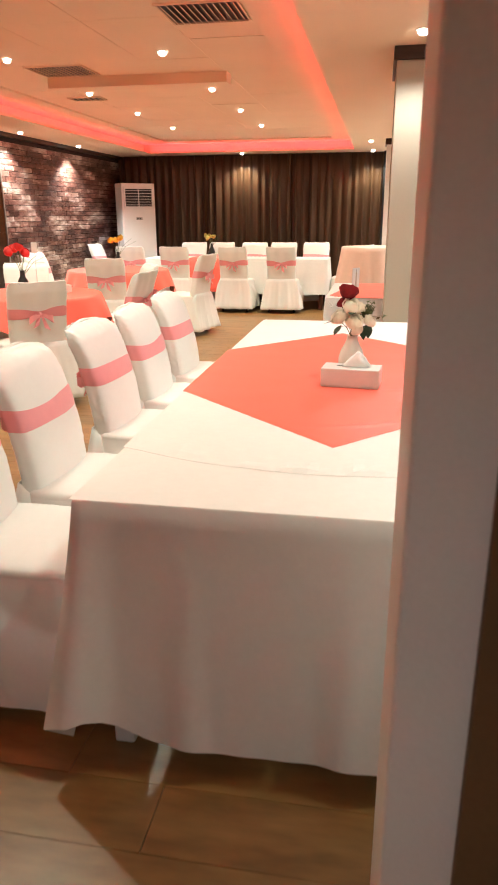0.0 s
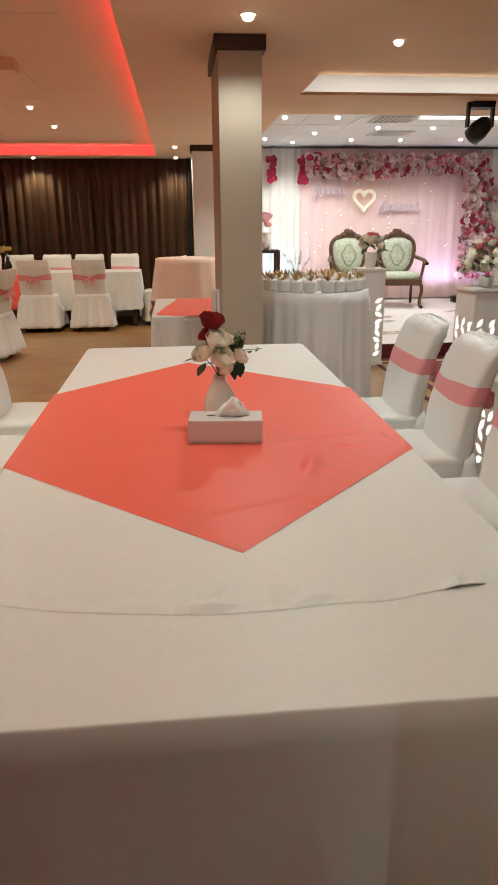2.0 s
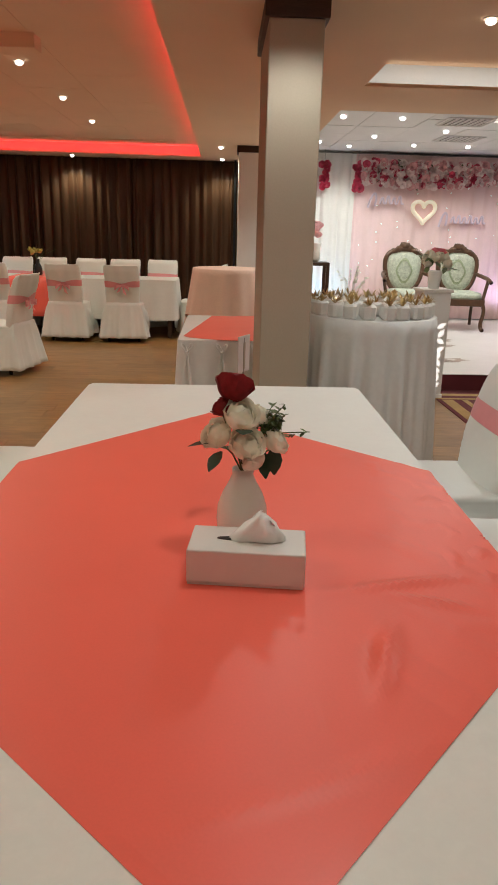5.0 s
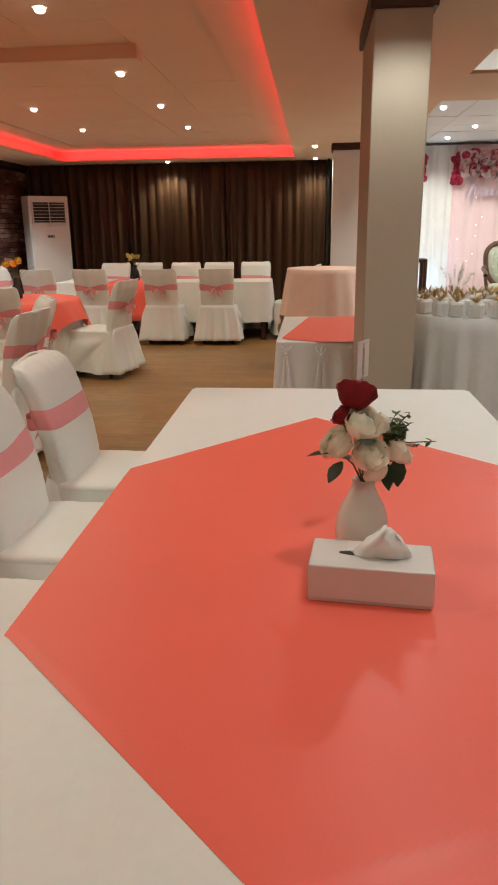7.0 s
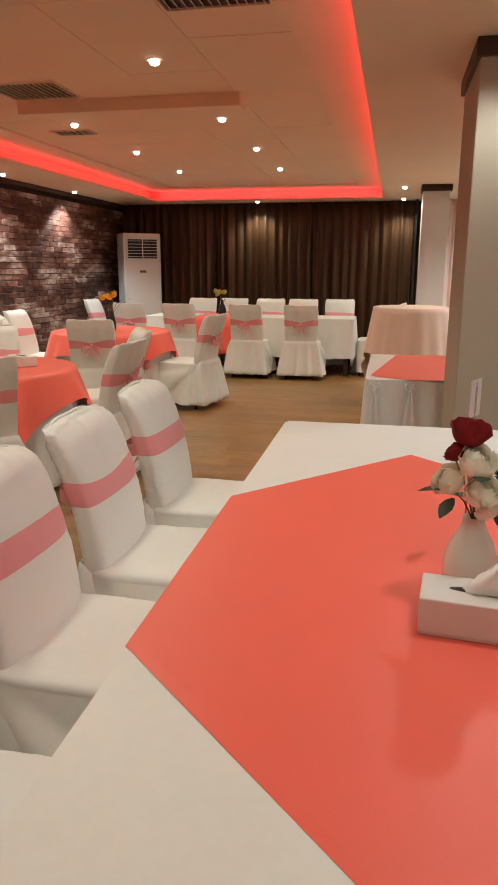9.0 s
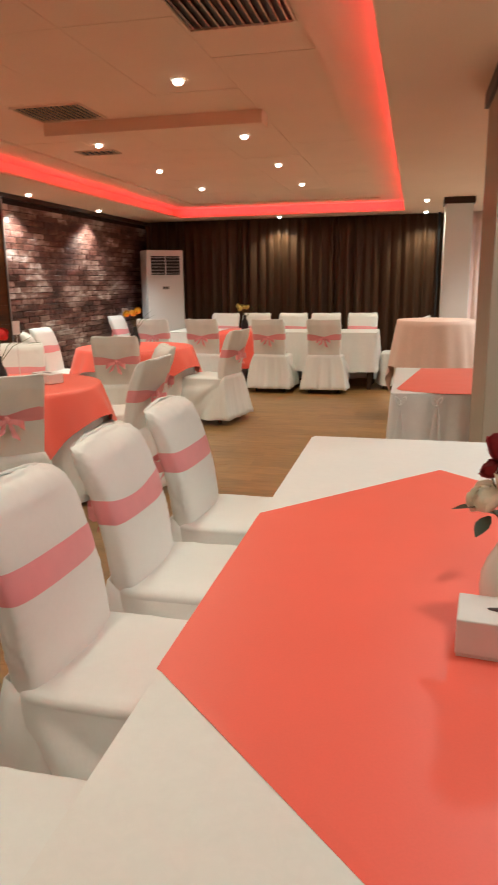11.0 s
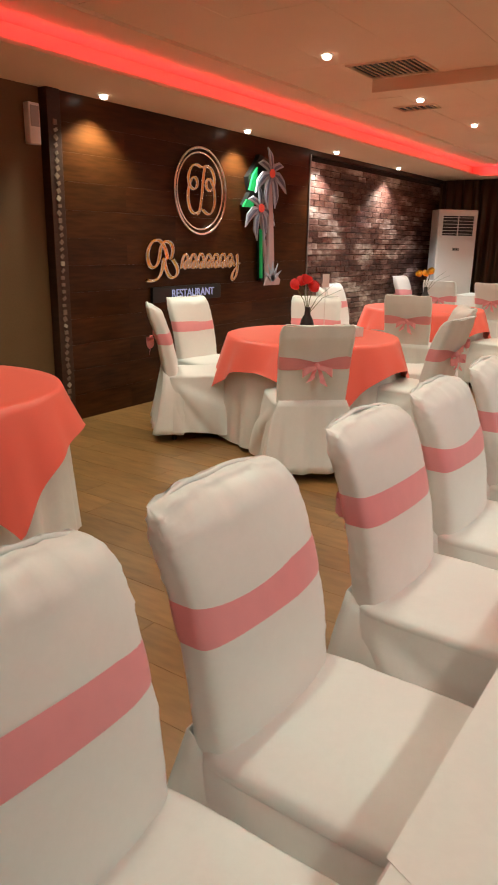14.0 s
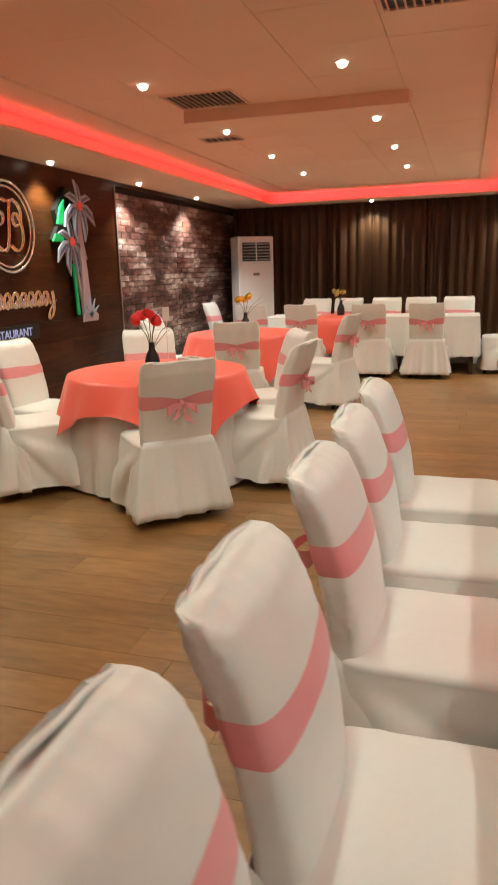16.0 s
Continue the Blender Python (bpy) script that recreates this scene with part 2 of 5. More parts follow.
HEARTGLOW = material("heart_glow", (1.0, 0.88, 0.66), 0.5, vary=0.0, bump=0, emit=0.35)
FAIRY = material("fairy_light", (1.0, 0.86, 0.66), 0.5, vary=0.0, bump=0, emit=6)
REDROSE = material("red_petal", (0.26, 0.010, 0.016), 0.5, vary=0.3, scale=30, fine=90, bump=0.1, thin=0.25)
WHITEROSE = material("cream_petal", (0.97, 0.92, 0.79), 0.5, vary=0.05, scale=30, fine=90, bump=0.08, thin=0.3)
CORALROSE = material("coral_petal", (0.78, 0.22, 0.25), 0.5, vary=0.15, scale=30, bump=0.1, thin=0.3)
BLUSHROSE = material("blush_petal", (0.95, 0.80, 0.77), 0.5, vary=0.08, scale=30, bump=0.1, thin=0.3)
PINKROSE = material("pink_petal", (0.80, 0.42, 0.42), 0.5, vary=0.15, scale=30, bump=0.1)
HOTPINK = material("crimson_petal", (0.62, 0.06, 0.12), 0.5, vary=0.2, scale=30, bump=0.1)
SCARLET = material("scarlet_petal", (0.75, 0.03, 0.03), 0.5, vary=0.15, scale=30, bump=0.1)
YELLOW = material("yellow_petal", (0.85, 0.50, 0.05), 0.5, vary=0.15, scale=30, bump=0.1)
OLIVEPETAL = material("pale_yellow_petal", (0.55, 0.46, 0.12), 0.5, vary=0.15, scale=30, bump=0.1)
LEAF = material("dark_leaf", (0.025, 0.045, 0.022), 0.4, vary=0.3, scale=20, bump=0.1)
FERN = material("fern_leaf", (0.09, 0.13, 0.035), 0.5, vary=0.3, scale=20, bump=0.1)
STEM = material("green_stem", (0.12, 0.13, 0.04), 0.5, vary=0.2, bump=0)
VASEWHITE = material("white_ceramic", (0.80, 0.75, 0.68), 0.25, vary=0.02, bump=0)
VASEBLACK = material("black_ceramic", (0.015, 0.013, 0.013), 0.3, vary=0.1, bump=0)
BOXWHITE = material("white_lacquer", (0.72, 0.68, 0.65), 0.3, vary=0.02, bump=0)
TISSUE = material("tissue_paper", (0.88, 0.86, 0.84), 0.8, vary=0.02, scale=20, bump=0.1)
CARPET = material("maroon_carpet", (0.13, 0.018, 0.022), 0.9, vary=0.25, scale=6, fine=160, bump=0.4)
CARPETGOLD = material("gold_carpet", (0.42, 0.26, 0.10), 0.9, vary=0.25, scale=6, fine=160, bump=0.4)
MARBLE = material("patterned_vinyl", (0.76, 0.70, 0.66), 0.3, vary=0.08, scale=2.5, bump=0.02)
PATTERN = material("brown_motif", (0.40, 0.28, 0.22), 0.35, vary=0.2, scale=6, bump=0)
THRONEWOOD = material("carved_walnut", (0.10, 0.045, 0.022), 0.35, vary=0.3, scale=14, fine=60, bump=0.3)
BROCADE = material("green_brocade", (0.44, 0.45, 0.35), 0.5, vary=0.42, scale=26, fine=70, bump=0.2)
BROCADEDARK = material("olive_brocade", (0.27, 0.30, 0.18), 0.55, vary=0.3, scale=30, bump=0.2)
LILAC = material("lilac_letters", (0.72, 0.58, 0.66), 0.5, vary=0.04, bump=0)
FAVOUR = material("white_favour_box", (0.78, 0.75, 0.71), 0.5, vary=0.04, bump=0)
GOLDRIBBON = material("gold_ribbon", (0.42, 0.27, 0.10), 0.35, 0.4, vary=0.2, bump=0)
PALMGREEN = material("green_neon_side", (0.01, 0.36, 0.10), 0.5, vary=0.1, bump=0, emit=0.5)
PALMPINK = material("pink_neon_trunk", (0.52, 0.36, 0.38), 0.45, vary=0.1, bump=0, emit=0.08)
PALMLEAF = material("silver_blue_leaf", (0.42, 0.46, 0.58), 0.35, 0.1, vary=0.1, bump=0)
PALMVEIN = material("slate_vein", (0.13, 0.15, 0.24), 0.4, vary=0.1, bump=0)
PALMRED = material("red_neon_core", (0.8, 0.09, 0.06), 0.5, vary=0.1, bump=0, emit=0.4)


# ---- mesh helpers ----
def part(name, bm, mat, parent=None, label="", smooth=False):
    me = bpy.data.meshes.new(name)
    bm.to_mesh(me)
    bm.free()
    me.materials.append(mat)
    if smooth:
        me.polygons.foreach_set("use_smooth", [True] * len(me.polygons))
    ob = new(name, me)
    if parent is not None:
        ob.parent = parent
    if label:
        ob["label"] = label
    return ob


def thing(name, label, category, m=None, group="", kind=""):
    ob = new(name)
    ob.empty_display_size = 0.1
    if m is not None:
        ob.matrix_world = m
    return tagged(ob, label, category, group, kind)


def box(bm, x0, x1, y0, y1, z0, z1, bevel=0.0, m=None):
    made = bmesh.ops.create_cube(bm, size=1.0)["verts"]
    bmesh.ops.transform(bm, verts=made, matrix=Matrix.Translation(((x0 + x1) / 2, (y0 + y1) / 2, (z0 + z1) / 2)) @ Matrix.Diagonal((x1 - x0, y1 - y0, z1 - z0, 1)))
    if bevel:
        edges = list({e for v in made for e in v.link_edges})
        made = list({v for f in bmesh.ops.bevel(bm, geom=edges, offset=bevel, segments=2, affect="EDGES", profile=0.5)["faces"] for v in f.verts} | {v for v in made if v.is_valid})
    if m is not None:
        bmesh.ops.transform(bm, verts=made, matrix=m)
    return bm


def boxes(*specs, bevel=0.0):
    bm = bmesh.new()
    for s in specs:
        box(bm, *s, bevel=bevel)
    return bm


def loft(bm, rings, closed=True, cap0=False, cap1=False):
    rows = [[bm.verts.new(p) for p in ring] for ring in rings]
    n = len(rows[0])
    for a, b in zip(rows, rows[1:]):
        for i in range(n if closed else n - 1):
            j = (i + 1) % n
            bm.faces.new((a[i], a[j], b[j], b[i]))
    if cap0:
        bm.faces.new(rows[0][::-1])
    if cap1:
        bm.faces.new(rows[-1])
    return rows


def thicken(bm, t):
    bmesh.ops.recalc_face_normals(bm, faces=bm.faces[:])
    bm.normal_update()
    bmesh.ops.solidify(bm, geom=bm.faces[:], thickness=t)


def superring(w, d, z, n=40, p=5.0, cx=0.0, cy=0.0):
    """A rounded rectangle of width w and depth d at height z."""
    out = []
    for i in range(n):
        a = math.tau * i / n
        c, s = math.cos(a), math.sin(a)
        r = (abs(c) ** p + abs(s) ** p) ** (-1 / p)
        out.append((cx + w / 2 * r * c, cy + d / 2 * r * s, z))
    return out


def turned(bm, profile, n=24, cx=0.0, cy=0.0):
    rings = [[(cx + r * math.cos(math.tau * i / n), cy + r * math.sin(math.tau * i / n), z) for i in range(n)] for r, z in profile]
    return loft(bm, rings, cap0=True, cap1=True)


def tube(bm, pts, r, n=6, taper=1.0):
    pts = [Vector(p) for p in pts]
    rings = []
    for i, p in enumerate(pts):
        way = (pts[min(i + 1, len(pts) - 1)] - pts[max(i - 1, 0)]).normalized()
        side = way.orthogonal().normalized()
        up = way.cross(side)
        rr = r * (1 + (taper - 1) * i / max(1, len(pts) - 1))
        rings.append([p + rr * (side * math.cos(math.tau * k / n) + up * math.sin(math.tau * k / n)) for k in range(n)])
    loft(bm, rings, cap0=True, cap1=True)
    return bm


def petal(bm, m, w, h, curl):
    rows = []
    for j in range(4):
        v = j / 3
        ww = w * (0.45 + 0.75 * math.sin(math.pi * (0.15 + 0.62 * v)))
        rows.append([m @ Vector((ww * (u - 0.5), curl * v * v + 0.25 * w * (1 - (2 * u - 1) ** 2) - 0.25 * w, h * v)) for u in (0, 0.25, 0.5, 0.75, 1)])
    loft(bm, rows, closed=False)


def rose(bm, at, r, rng, tilt=(0, 0)):
    """Overlapping cupped petals in whorls round a tight heart, their lips rolling outward."""
    base = Matrix.Translation(at) @ pose(0, 0, 0, tilt[0], tilt[1], rng.uniform(0, 360))
    for count, size, tip, wide, lip in ((2, 0.50, 2, 1.9, 0.0), (3, 0.60, 17, 1.3, 0.10), (3, 0.71, 32, 1.2, 0.14), (4, 0.83, 48, 0.95, 0.18), (5, 0.94, 64, 0.8, 0.26)):
        turn = rng.uniform(0, 6.28)
        for i in range(count):
            a0 = turn + math.tau * i / count
            reach = radians(tip + rng.uniform(-5, 5))
            rows = []
            for j in range(8):
                v = j / 7
                rows.append([])
                for k in range(7):
                    u = k / 3 - 1
                    th = 2.95 - (2.95 - reach - 0.38 * u * u - 0.10 * math.sin(7 * u + i)) * v
                    rad = r * size * (1 + 0.03 * u + lip * max(0, (v - 0.6) / 0.4) ** 2)
                    a = a0 + u * wide
                    rows[-1].append(base @ Vector((rad * math.sin(th) * math.cos(a), rad * math.sin(th) * math.sin(a), 0.92 * rad * math.cos(th) + r * 0.16 * (1 - size))))
            loft(bm, rows, closed=False)
    return bm


def leaf(bm, at, length, width, m):
    rows = []
    base = Matrix.Translation(at) @ m
    for j in range(5):
        v = j / 4
        w = width * math.sin(math.pi * min(0.97, 0.06 + 0.92 * v)) / 2
        rows.append([base @ Vector((-w, length * v, -0.12 * length * v * v + 0.15 * w)), base @ Vector((0, length * v, -0.12 * length * v * v)), base @ Vector((w, length * v, -0.12 * length * v * v + 0.15 * w))])
    loft(bm, rows, closed=False)
    return bm


def folded(bm, outline, top, bottom, amp, folds, seed, flare=0.04, rows=9, hem=0.012, ease=0.8):
    """Hanging cloth round a closed outline (list of x, y): gathers into folds towards its hem."""
    rng = random.Random(seed)
    n = len(outline)
    ph = [rng.uniform(0, math.tau) for _ in range(4)]
    cx, cy = sum(p[0] for p in outline) / n, sum(p[1] for p in outline) / n
    per = [0.0]
    for a, b in zip(outline, outline[1:] + outline[:1]):
        per.append(per[-1] + math.dist(a, b))
    rings = []
    for j in range(rows + 1):
        v = j / rows
        ring = []
        for i, (x, y) in enumerate(outline):
            px, py = outline[i - 1]
            qx, qy = outline[(i + 1) % n]
            t = Vector((qx - px, qy - py)).normalized()
            nx, ny = t.y, -t.x
            s = per[i] / per[-1] * math.tau
            wave = 0.55 * math.sin(folds * s + ph[0] + 0.6 * math.sin(2 * s + ph[2])) + 0.3 * math.sin((folds + 3) * s + ph[1]) + 0.25 * math.sin((2 * folds + 1) * s + ph[3])
            o = flare * v + amp * wave * (v ** ease)
            b = bottom + hem * math.sin(3 * s + ph[1]) + hem * 0.6 * wave
            ring.append((x + nx * o, y + ny * o, top + (b - top) * v))
        rings.append(ring)
    loft(bm, rings)
    return bm


def rect_outline(x0, x1, y0, y1, step=0.03, r=0.02):
    """Points round a rectangle, counter-clockwise."""
    out = []
    def line(ax, ay, bx, by):
        k = max(2, int(math.dist((ax, ay), (bx, by)) / step))
        out.extend((ax + (bx - ax) * i / k, ay + (by - ay) * i / k) for i in range(k))
    line(x0 + r, y0, x1 - r, y0)
    line(x1, y0 + r, x1, y1 - r)
    line(x1 - r, y1, x0 + r, y1)
    line(x0, y1 - r, x0, y0 + r)
    return out


def curve_part(name, points, r, mat, parent, label="", cyclic=False, res=3):
    """A round bar along a smooth line, as a mesh."""
    cu = bpy.data.curves.new(name, "CURVE")
    cu.dimensions, cu.bevel_depth, cu.bevel_resolution, cu.resolution_u = "3D", r, res, 8
    sp = cu.splines.new("NURBS")
    sp.points.add(len(points) - 1)
    for p, q in zip(sp.points, points):
        p.co = (*q, 1)
    sp.use_cyclic_u, sp.use_endpoint_u, sp.order_u = cyclic, not cyclic, 4
    tmp = bpy.data.objects.new(name, cu)
    scene.collection.objects.link(tmp)
    me = bpy.data.meshes.new_from_object(tmp.evaluated_get(bpy.context.evaluated_depsgraph_get()))
    bpy.data.objects.remove(tmp)
    me.materials.clear()
    me.materials.append(mat)
    me.polygons.foreach_set("use_smooth", [True] * len(me.polygons))
    ob = new(name, me)
    ob.parent = parent
    if label:
        ob["label"] = label
    return ob


def text_part(name, words, size, depth, mat, parent, m, label=""):
    cu = bpy.data.curves.new(name, "FONT")
    cu.body, cu.size, cu.extrude, cu.align_x, cu.align_y = words, size, depth, "CENTER", "CENTER"
    tmp = bpy.data.objects.new(name, cu)
    scene.collection.objects.link(tmp)
    me = bpy.data.meshes.new_from_object(tmp.evaluated_get(bpy.context.evaluated_depsgraph_get()))
    bpy.data.objects.remove(tmp)
    me.materials.clear()
    me.materials.append(mat)
    ob = new(name, me)
    ob.parent = parent
    ob.matrix_local = m
    if label:
        ob["label"] = label
    return ob


def structure(name, bm, mat, label="", category=""):
    return tagged(part(name, bm, mat), label, category, kind="structure")

# ---- structure ----
XL, XR, YB, YF = -4.2, 6.2, -2.2, 12.95
structure("floor", boxes((XL - 0.2, XR + 0.2, YB - 0.2, YF + 0.2, -0.12, -0.006)), GROUT, "brown oak plank floor", "floor")
structure("wall_west", boxes((XL - 0.25, XL - 0.05, YB - 0.2, YF + 0.2, -0.006, 2.9)), MORTAR, "dark mortar wall behind worn bricks", "wall")
structure("wall_west_brown", boxes((XL - 0.05, XL, YB, 4.93, -0.006, LOW)), BROWNWALL, "brown painted wall beside the wood panelling", "wall")
structure("wall_north", boxes((XL - 0.05, XR + 0.2, YF, YF + 0.2, -0.006, 2.9)), BROWNWALL, "brown wall behind the curtains", "wall")
structure("wall_east", boxes((XR, XR + 0.2, YB - 0.2, YF, -0.006, 2.9)), WHITEWALL, "white painted side wall", "wall")
structure("wall_south", boxes((XL - 0.05, XR, YB - 0.2, YB, -0.006, 2.9)), WHITEWALL, "white painted wall", "wall")

# low border ceiling, with the openings of the red cove, the white cove and the stage ceiling left free
WX0, WX1, WY0, WY1 = 1.26, 4.9, 3.2, 6.97
SX0, SY0 = 1.14, 8.0
T = LOW + 0.022
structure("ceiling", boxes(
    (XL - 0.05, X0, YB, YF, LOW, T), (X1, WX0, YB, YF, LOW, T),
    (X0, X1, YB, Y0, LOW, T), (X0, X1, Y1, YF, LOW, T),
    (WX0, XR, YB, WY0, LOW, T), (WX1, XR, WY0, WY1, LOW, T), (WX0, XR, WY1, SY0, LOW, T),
), CEILING, "plaster border ceiling with warm bounced light in its colour", "ceiling")
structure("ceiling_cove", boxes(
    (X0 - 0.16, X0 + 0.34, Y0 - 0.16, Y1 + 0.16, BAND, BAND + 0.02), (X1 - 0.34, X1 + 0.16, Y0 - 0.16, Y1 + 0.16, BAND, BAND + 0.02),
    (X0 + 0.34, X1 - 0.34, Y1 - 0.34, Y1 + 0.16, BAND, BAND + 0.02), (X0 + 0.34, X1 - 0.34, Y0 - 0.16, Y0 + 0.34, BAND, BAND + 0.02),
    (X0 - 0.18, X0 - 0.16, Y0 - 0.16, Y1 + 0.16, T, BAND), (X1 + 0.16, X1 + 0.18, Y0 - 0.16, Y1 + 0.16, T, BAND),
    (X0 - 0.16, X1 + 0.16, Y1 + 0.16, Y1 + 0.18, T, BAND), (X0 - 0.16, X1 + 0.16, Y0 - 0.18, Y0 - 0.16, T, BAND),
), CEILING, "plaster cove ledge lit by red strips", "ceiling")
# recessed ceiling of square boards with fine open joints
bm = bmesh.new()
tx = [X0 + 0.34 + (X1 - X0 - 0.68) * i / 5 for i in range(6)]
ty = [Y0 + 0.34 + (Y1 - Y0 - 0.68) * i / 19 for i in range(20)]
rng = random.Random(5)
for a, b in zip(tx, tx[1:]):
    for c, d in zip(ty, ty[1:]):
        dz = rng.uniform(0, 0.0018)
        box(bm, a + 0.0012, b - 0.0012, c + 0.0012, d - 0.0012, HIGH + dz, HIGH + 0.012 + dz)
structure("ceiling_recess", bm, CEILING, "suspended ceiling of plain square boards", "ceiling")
structure("ceiling_recess_rim", boxes(
    (X0 + 0.32, X0 + 0.34, Y0 + 0.32, Y1 - 0.32, BAND + 0.02, HIGH + 0.05), (X1 - 0.34, X1 - 0.32, Y0 + 0.32, Y1 - 0.32, BAND + 0.02, HIGH + 0.05),
    (X0 + 0.34, X1 - 0.34, Y1 - 0.34, Y1 - 0.32, BAND + 0.02, HIGH + 0.05), (X0 + 0.34, X1 - 0.34, Y0 + 0.32, Y0 + 0.34, BAND + 0.02, HIGH + 0.05),
    (X0 + 0.3, X1 - 0.3, Y0 + 0.3, Y1 - 0.3, HIGH + 0.05, HIGH + 0.07)), CEILING, "plaster rim of the recessed ceiling", "ceiling")
structure("ceiling_beam", boxes((-2.52, -0.9, 6.62, 6.8, HIGH - 0.085, HIGH + 0.02), bevel=0.004), CEILING, "boxed plaster beam across the recessed ceiling", "ceiling")
# white cove before the stage
structure("ceiling_cove_white", boxes(
    (WX0 - 0.14, WX1 + 0.14, WY0 - 0.14, WY1 + 0.14, HIGH, HIGH + 0.02),
    (WX0 - 0.16, WX0 - 0.14, WY0 - 0.14, WY1 + 0.14, T, HIGH), (WX1 + 0.14, WX1 + 0.16, WY0 - 0.14, WY1 + 0.14, T, HIGH),
    (WX0 - 0.14, WX1 + 0.14, WY0 - 0.16, WY0 - 0.14, T, HIGH)), CEILING, "recessed plaster cove lit by white strips", "ceiling")
# same cove, given the whiter paint so this face reads brightly lit
structure("ceiling_cove_rim", boxes((WX0 - 0.14, WX1 + 0.14, WY1 + 0.14, WY1 + 0.16, T, HIGH)), STAGECEIL, "cove rim whitened to show the glow of its strip", "ceiling")
# stage ceiling
bm = bmesh.new()
for i in range(9):
    for j in range(8):
        x, y, dz = SX0 + 0.6 * i, SY0 + 0.62 * j, rng.uniform(0, 0.004)
        box(bm, x + 0.003, min(x + 0.597, XR), y + 0.003, y + 0.617, 2.5 + dz, 2.515 + dz)
box(bm, SX0 - 0.02, SX0, SY0, YF, T, 2.54)
box(bm, SX0 - 0.02, XR, SY0 - 0.02, SY0, T, 2.54)
box(bm, SX0, XR, SY0, YF, 2.52, 2.54)
structure("ceiling_stage", bm, STAGECEIL, "white suspended tile ceiling over the stage", "ceiling")


def led_strip(x0, x1, y0, y1, mat, label):
    tagged(part("led_strip", boxes((x0, x1, y0, y1, T + 0.001, T + 0.008)), mat), label, "light strip", "cove light strips")


led_strip(X1 + 0.06, X1 + 0.075, Y0, Y1, LEDRED, "thin red light strip hidden on the cove ledge")
led_strip(X0 - 0.075, X0 - 0.06, Y0, Y1, LEDRED, "thin red light strip hidden on the cove ledge")
led_strip(X0, X1, Y1 + 0.06, Y1 + 0.075, LEDRED, "thin red light strip hidden on the cove ledge")
led_strip(X0, X1, Y0 - 0.075, Y0 - 0.06, LEDRED, "thin red light strip hidden on the cove ledge")
led_strip(WX0, WX1, WY1 + 0.06, WY1 + 0.075, LEDWHITE, "thin white light strip hidden on the cove ledge")


# columns
def column(name, x0, x1, y0, y1, mat, label):
    bm = boxes((x0, x1, y0, y1, -0.006, LOW - 0.075), bevel=0.006)
    structure(name, bm, mat, label, "column")
    structure(name + "_trim", boxes((x0 - 0.02, x1 + 0.02, y0 - 0.02, y1 + 0.02, LOW - 0.078, LOW - 0.001), bevel=0.004), DARKWOOD, "dark wooden collar round the column head", "trim")


column("column_1", 0.49, 0.737, 5.14, 5.86, TAUPE, "taupe painted column behind the long table")
column("column_2", 0.47, 0.79, 10.75, 11.1, WHITEWALL, "pale painted column beside the dark curtains")
column("column_3", 0.49, 0.98, 1.06, 1.35, WHITEWALL, "pale painted pillar at the entrance")
structure("column_3_lining", boxes((0.592, 1.0, 1.035, 1.058, -0.006, LOW - 0.08), bevel=0.003), BROWNWALL, "brown lining on the entrance pillar", "trim")

# wood panelling on the west wall: wide boards
wp = structure("wall_panelling", boxes((XL - 0.05, XL + 0.03, 5.06, 8.58, -0.006, LOW)), DARKWOOD, "dark wood panelling with a warm grain", "wall")
for k in range(12):
    z0 = k * LOW / 12
    for j, (a, b) in enumerate(((5.06, 6.3), (6.3, 7.5), (7.5, 8.58)) if k % 2 else ((5.06, 5.7), (5.7, 6.9), (6.9, 8.58))):
        part("board", boxes((XL + 0.031, XL + 0.045, a + 0.0003, b - 0.0003, z0 + 0.0003, z0 + LOW / 12 - 0.0003)), WALLWOOD, wp)
structure("pilaster", boxes((XL - 0.05, XL + 0.07, 4.94, 5.058, -0.006, LOW), bevel=0.004), DARKWOOD, "dark corner post with small pale ornaments", "trim")
post = bpy.data.objects["pilaster"]
rng = random.Random(17)
for k in range(42):
    z, tall = 0.10 + 0.05 * k, rng.uniform(0.010, 0.019)
    bm = box(bmesh.new(), -0.004, 0.004, -0.016, 0.016, -tall, tall)
    bmesh.ops.transform(bm, verts=bm.verts, matrix=pose(XL + 0.072, 5.0 + rng.uniform(-0.006, 0.006), z, rng.choice((-32, 28, 0, 45))))
    part("carving", bm, TAUPE if k % 9 == 4 else CARVED, post, "pale square inlay" if k % 9 == 4 else "")
structure("trim_brick_top", boxes((XL - 0.05, XL + 0.03, 8.58, YF, LOW - 0.05, LOW - 0.001)), DARKWOOD, "dark timber strip above the bricks", "trim")
structure("trim_panelling_end", boxes((XL - 0.05, XL + 0.055, 8.58, 8.605, -0.006, LOW - 0.052)), GREYMETAL, "thin metal edge between panelling and bricks", "trim")


# ceiling fittings
def downlight(x, y, z, glow, label):
    e = thing("downlight", label, "downlight", pose(x, y, z), "ceiling downlights")
    bm = bmesh.new()
    rings = [[(r * math.cos(math.tau * i / 20), r * math.sin(math.tau * i / 20), h) for i in range(20)] for r, h in ((0.037, -0.001), (0.038, -0.005), (0.044, -0.004), (0.046, 0.0))]
    loft(bm, rings)
    part("bezel", bm, ACWHITE, e, smooth=True)
    # flat lens swollen into a ball: the round glare is put into its shape
    bm = bmesh.new()
    turned(bm, [(max(0.002, 0.030 * math.sin(math.pi * k / 8)), 0.003 - 0.018 * (1 - math.cos(math.pi * k / 8))) for k in range(9)], 16)
    part("lens", bm, glow, e, "glowing lamp lens swollen to a ball for its glare")
    return e


